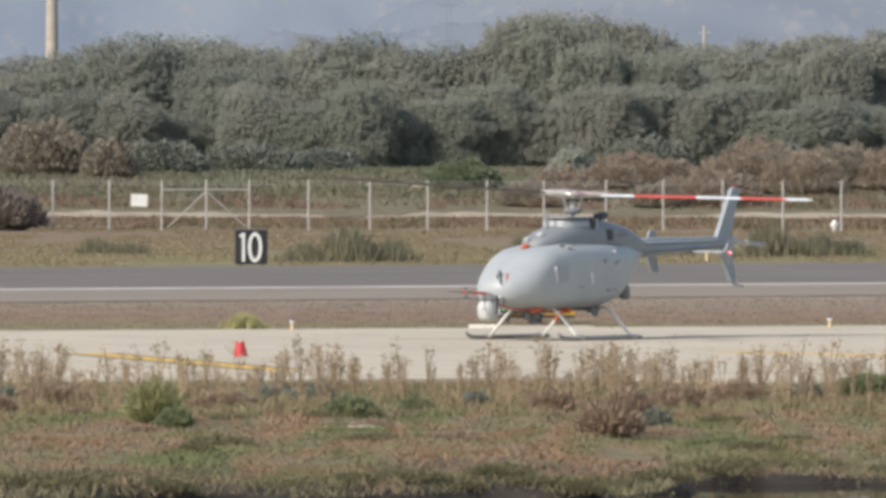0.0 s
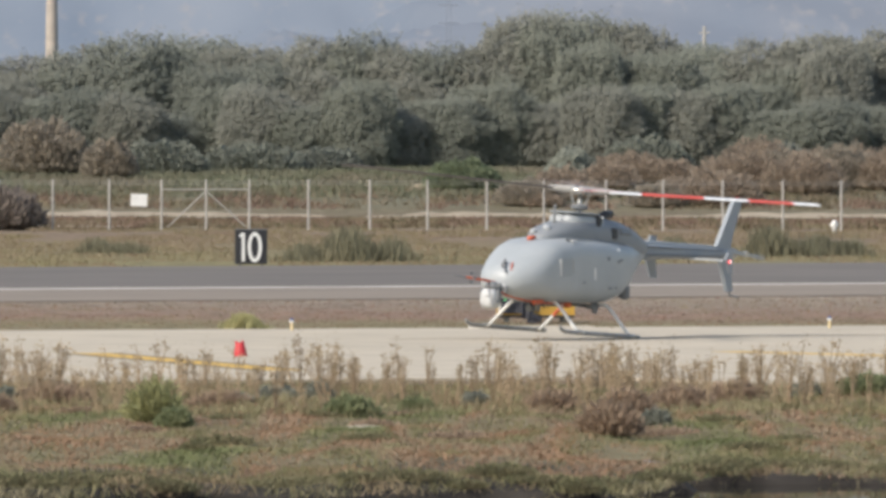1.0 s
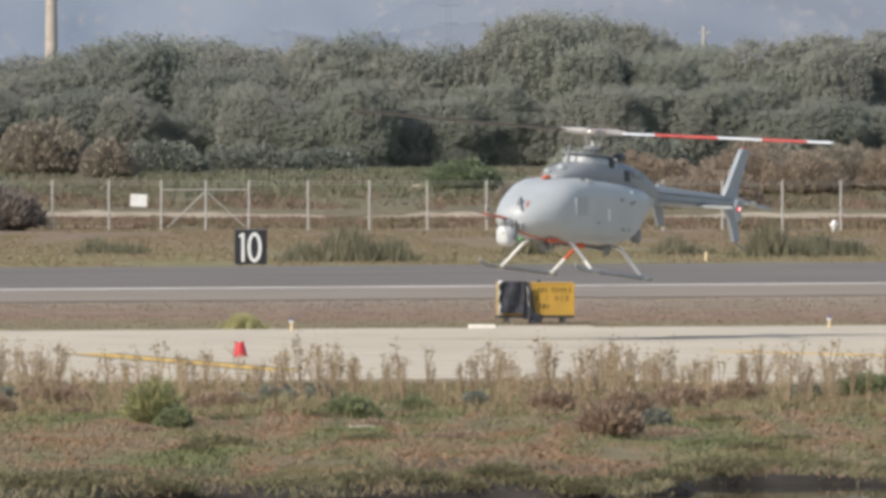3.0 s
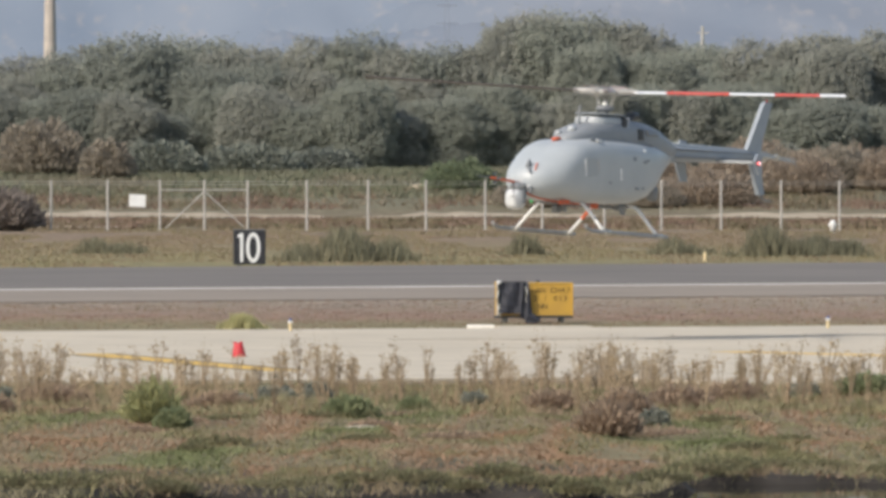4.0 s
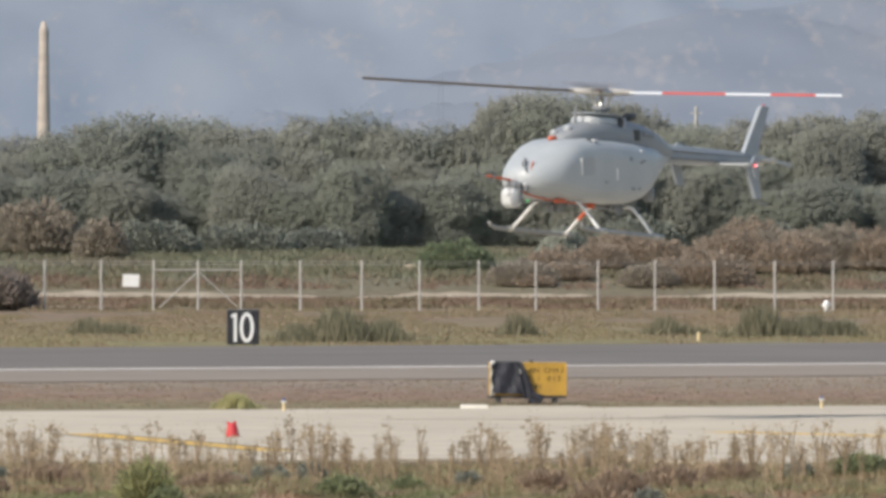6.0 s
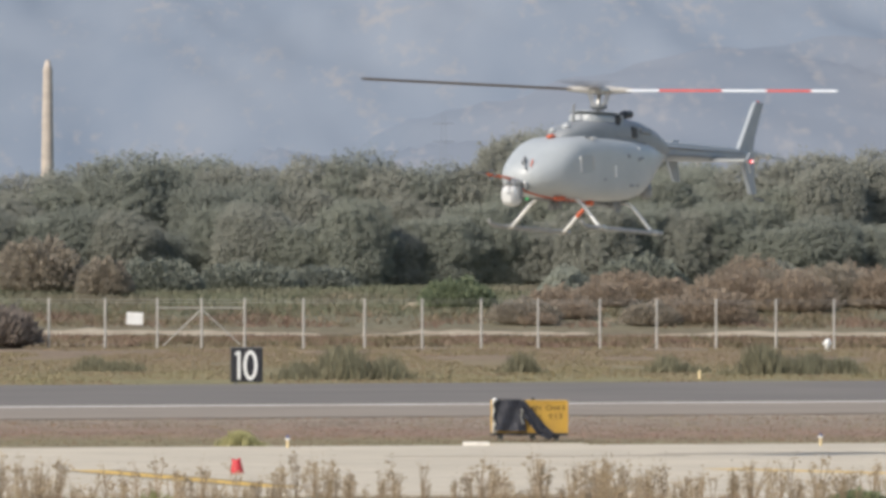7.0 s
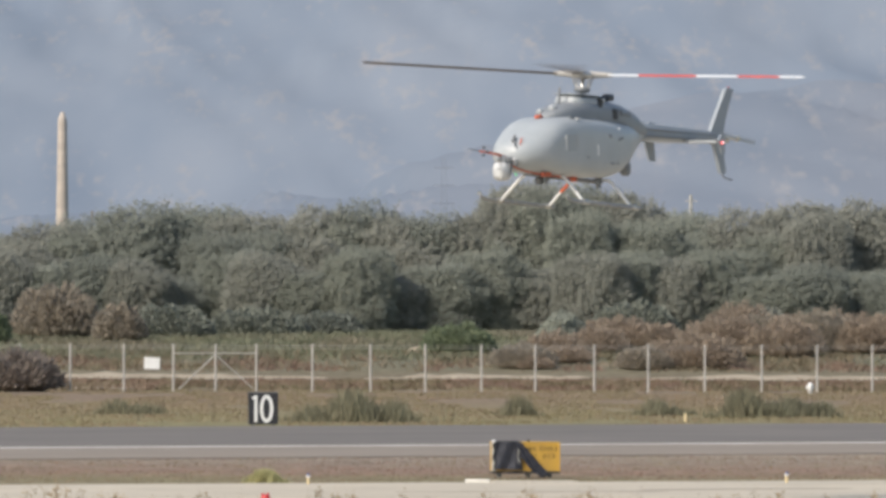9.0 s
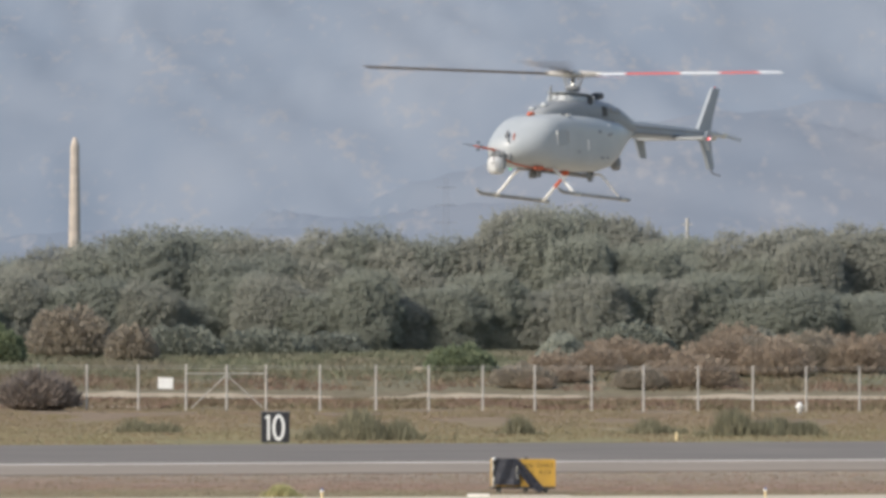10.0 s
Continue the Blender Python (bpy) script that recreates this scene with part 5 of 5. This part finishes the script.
def grove():
    r = np.random.default_rng(77)
    kinds = [tree_variant(100 + k, ("leaf_olive", "leaf_hazed", "leaf_dark", "leaf_olive", "leaf_hazed")[k]) for k in range(5)]
    # skyline of the grove: metres across, tree height
    line = [(-46, 8.6), (-41, 7.8), (-36.5, 8.2), (-32.5, 7.9), (-29, 8.9), (-25.5, 9.3), (-21.8, 10.3), (-18.2, 10.4), (-14.5, 9.6), (-11.2, 9.0), (-8.2, 10.2), (-5.2, 10.5), (-2.6, 9.2), (0.6, 9.5), (3.5, 9.9), (6.0, 12.1), (8.9, 12.3),
            (12.4, 11.5), (15.2, 11.2), (18.0, 9.6), (20.8, 8.5), (23.6, 10.0), (26.4, 10.5), (29.4, 10.2), (32.6, 10.7), (36.5, 10.7), (41, 9.8), (46, 9.4)]
    spots = []
    for x, h in line:
        spots.append((x, 746 + r.uniform(-6, 6), h, 6.8))
        spots.append((x + 1.8, 770 + r.uniform(-5, 5), h * 0.88, 8.0))
    for (x0, h0), (x1, h1) in zip(line, line[1:]):
        spots.append(((x0 + x1) / 2 + r.normal(0, 0.3), 740 + r.uniform(-4, 4), min(h0, h1) * r.uniform(0.78, 0.95), 5.6))
    for x in np.arange(-42, 44, 3.3):
        spots.append((x + r.normal(0, 0.6), 728 + r.uniform(-5, 4), r.uniform(4.2, 7.4), 5.2))
    own = []
    for i, (x, y, h, w) in enumerate(spots):
        m = pose(x, y, height(x, y) - 0.05, 0, 0, r.uniform(-28, 28)) @ Matrix.Diagonal((w * r.uniform(0.9, 1.2), w * r.uniform(0.9, 1.2), h, 1))
        if i < len(kinds):
            own.append(m)
        else:
            copy_thing(kinds[int(r.integers(len(kinds)))], m)
    for k, m in zip(kinds, own):
        k.matrix_basis = m


grove()

# ---- masts and poles behind the trees ----
mast = thing("radio_mast", pose(-30.1, 800, 2.7), "tall tapering tan mast behind the trees", "mast")
part("shaft", tube(bmesh.new(), [(0, 0, -0.2), (0, 0, 6), (0, 0, 11), (0, 0, 16.8), (0, 0, 17.5)], [0.62, 0.55, 0.46, 0.36, 0.16], 10), M["mast"], mast, smooth=True)
for z in np.arange(2.5, 17, 1.0):
    part("band", tube(bmesh.new(), [(0, 0, float(z)), (0, 0, float(z) + 0.12)], 0.645 - 0.0158 * float(z), 10), M["mast"], mast)
for x, y, h, w in ((-27.7, 800, 9.6, 0.11), (20.1, 800, 11.0, 0.16)):
    p = thing("utility_pole", pose(x, y, 2.7), "weathered wooden utility pole above the trees", "pole")
    tone = M["pole"] if x < 0 else M["galv"]
    part("shaft", tube(bmesh.new(), [(0, 0, -0.2), (0, 0, h)], [w, w * 0.8], 8), tone, p)
    part("crossarm", box(bmesh.new(), (0.9, 0.1, 0.1), (0, 0, h - 0.5)), tone, p)
    if x > 0:
        part("equipment_box", box(bmesh.new(), (0.55, 0.4, 1.0), (-0.15, -0.2, h - 2.1), bevel=0.05), M["galv"], p, "pale equipment box")


def pylon(x, y, h):
    p = thing("lattice_pylon", pose(x, y, 2.0), "far hazy lattice power pylon", "pylon")
    # every part wears the foothill material: haze as blue-grey colour and glow
    for sx in (-1, 1):
        for sy in (-1, 1):
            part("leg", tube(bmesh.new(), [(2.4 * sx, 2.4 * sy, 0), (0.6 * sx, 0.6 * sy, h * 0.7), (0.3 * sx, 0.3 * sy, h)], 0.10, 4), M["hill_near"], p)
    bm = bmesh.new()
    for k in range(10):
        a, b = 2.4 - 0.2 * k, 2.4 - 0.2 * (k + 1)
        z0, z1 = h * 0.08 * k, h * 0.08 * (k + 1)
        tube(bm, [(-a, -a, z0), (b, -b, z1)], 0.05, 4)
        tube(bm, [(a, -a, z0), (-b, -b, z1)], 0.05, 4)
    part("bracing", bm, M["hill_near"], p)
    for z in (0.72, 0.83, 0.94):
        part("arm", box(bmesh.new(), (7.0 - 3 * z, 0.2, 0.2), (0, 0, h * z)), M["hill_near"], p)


pylon(1.2, 2150, 34)


# ---- the mountains ----
def range_of_hills(name, x0, x1, y0, y1, nx, ny, profile, seed, rough, mat, label):
    v = []
    for j in range(ny):
        for i in range(nx):
            x, y = x0 + (x1 - x0) * i / (nx - 1), y0 + (y1 - y0) * j / (ny - 1)
            u = j / (ny - 1)
            n = noise.fractal((x * 0.0035 + seed, y * 0.0022, seed), 0.9, 2.1, 7)
            ridge = 1 - abs(noise.fractal((x * 0.022 + u * 6 + seed, y * 0.0022 + 5, seed), 0.8, 2.0, 6))
            v.append((x, y, profile(x, u) + rough * min(1, 0.15 + u) * (0.8 * n + 0.9 * ridge - 0.7)))
    f = [(j * nx + i, j * nx + i + 1, (j + 1) * nx + i + 1, (j + 1) * nx + i) for j in range(ny - 1) for i in range(nx - 1)]
    tagged(raw(name, v, f, mat, smooth=True), label, "hills", kind="structure")


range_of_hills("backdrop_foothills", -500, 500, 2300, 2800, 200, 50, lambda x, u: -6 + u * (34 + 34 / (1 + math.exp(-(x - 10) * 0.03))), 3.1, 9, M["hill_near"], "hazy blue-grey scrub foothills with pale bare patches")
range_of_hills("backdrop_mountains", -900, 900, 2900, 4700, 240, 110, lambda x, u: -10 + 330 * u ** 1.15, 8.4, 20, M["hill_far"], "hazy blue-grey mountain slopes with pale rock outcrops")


# ---- concrete slabs of the apron ----
def apron():
    a = thing("pavement_apron", pose(0, 0, 0), "pale tan concrete apron of large jointed slabs", "pavement", kind="structure")
    ang = radians(23.8)
    u, w = Vector((math.cos(ang), math.sin(ang))), Vector((math.sin(ang), -math.cos(ang)))
    origin = Vector((0.2, 244.6))
    size = 6.1
    bm = box(bmesh.new(), (size - 0.03, size - 0.03, 0.11), (0, 0, -0.025), bevel=0.012)
    first = None
    for i in range(-7, 10):
        for j in range(0, 11):
            c = origin + u * ((i + 0.5) * size) + w * ((j + 0.5) * size)
            if c.y < 189.5:
                continue
            if first is None:
                first = part("slab", bm, M["concrete"], a)
                o = first
            else:
                o = new("slab", first.data)
                o.parent = a
            o.matrix_basis = pose(c.x, c.y, 0.0 + 0.002 * ((i * 7 + j * 3) % 3 - 1), 0, 0, 23.8)


apron()


# ---- what moves ----
def motions():
    # seconds, x, y, z, roll, pitch, heading
    flight = [
        (0.0, 2.73, 230.00, 0.04, 0.0, 0.0, -125.9),
        (0.5, 2.73, 230.00, 0.06, -0.8, -0.7, -125.9),
        (1.0, 2.69, 230.00, 0.15, -2.8, -3.1, -124.6),
        (1.5, 2.69, 230.00, 0.34, -2.3, -4.7, -123.4),
        (2.0, 2.72, 230.00, 0.64, -2.8, -5.0, -123.0),
        (2.5, 2.85, 230.00, 1.02, -2.3, -4.9, -122.3),
        (4.0, 3.34, 230.00, 2.33, -1.3, -3.1, -125.9),
        (4.5, 3.54, 230.00, 2.76, 0.3, -2.5, -125.5),
        (5.0, 3.46, 230.00, 3.22, -0.6, -3.0, -126.8),
        (5.5, 3.48, 230.00, 3.65, -0.7, -3.0, -125.4),
        (6.0, 3.40, 230.00, 4.10, -0.9, -3.4, -126.1),
        (7.5, 3.32, 228.42, 5.51, -0.1, -2.8, -125.4),
        (8.0, 3.24, 223.51, 6.01, 0.2, -3.1, -125.4),
        (8.5, 3.134, 222.55, 6.548, -0.2, -3.0, -125.4),
        (9.0, 3.071, 219.47, 7.072, -0.9, -3.1, -124.9),
        (9.5, 2.982, 215.91, 7.557, -0.0, -3.5, -126.0),
        (10.0, 2.937, 210.59, 8.095, 0.5, -3.3, -125.8),
    ]
    walk(heli, [(t, pose(x, y, z, rx, ry, rz)) for t, x, y, z, rx, ry, rz in flight])
    def tilt(t):
        """The disc's lean across the view: it droops to one side at first and levels as the craft climbs."""
        return pose(-0.24, 0, 3.2) @ pose(0, 0, 0, 0, 0, 125.5) @ pose(0, 0, 0, 0, 2.6 * max(0.0, 1 - t / 2.4) + 1.0 * min(1.0, t / 3.0), 0) @ pose(0, 0, 0, 0, 0, -125.5) @ pose(0, 0, 0, 0, 2.8 * min(1.0, t / 1.5), 0)

    walk(main_rotor, [(i / 30, tilt(i / 30) @ pose(0, 0, 0, 0, 0, 125.5 + 7 + 89.95 * i)) for i in range(301)])
    walk(tail_rotor, [(i / 30, pose(-6.5, 0.40, 2.09, 0, 86 + 60 * i, 0)) for i in range(301)])
    swing = [(0.0, 0), (1.0, 2), (1.5, -6), (2.0, 5), (2.5, -2), (4.0, 2), (4.5, 0), (5.0, -6), (5.5, -4), (6.0, -14), (7.5, -33), (8.0, -30), (8.5, -33), (9.0, -32), (9.5, -34), (10.0, -32)]
    walk(flap, [(t, pose(-0.20, -0.56, 1.06, 0, a, 0)) for t, a in swing])
    trail = [(0.0, -84), (2.5, -80), (4.0, -78), (5.0, -72), (6.0, -62), (7.5, -14), (8.0, -20), (8.5, -12), (9.0, -16), (9.5, -12), (10.0, -15)]
    walk(flap_end, [(t, pose(0.0, -0.07, -0.96, 0, a, 0)) for t, a in trail])


motions()
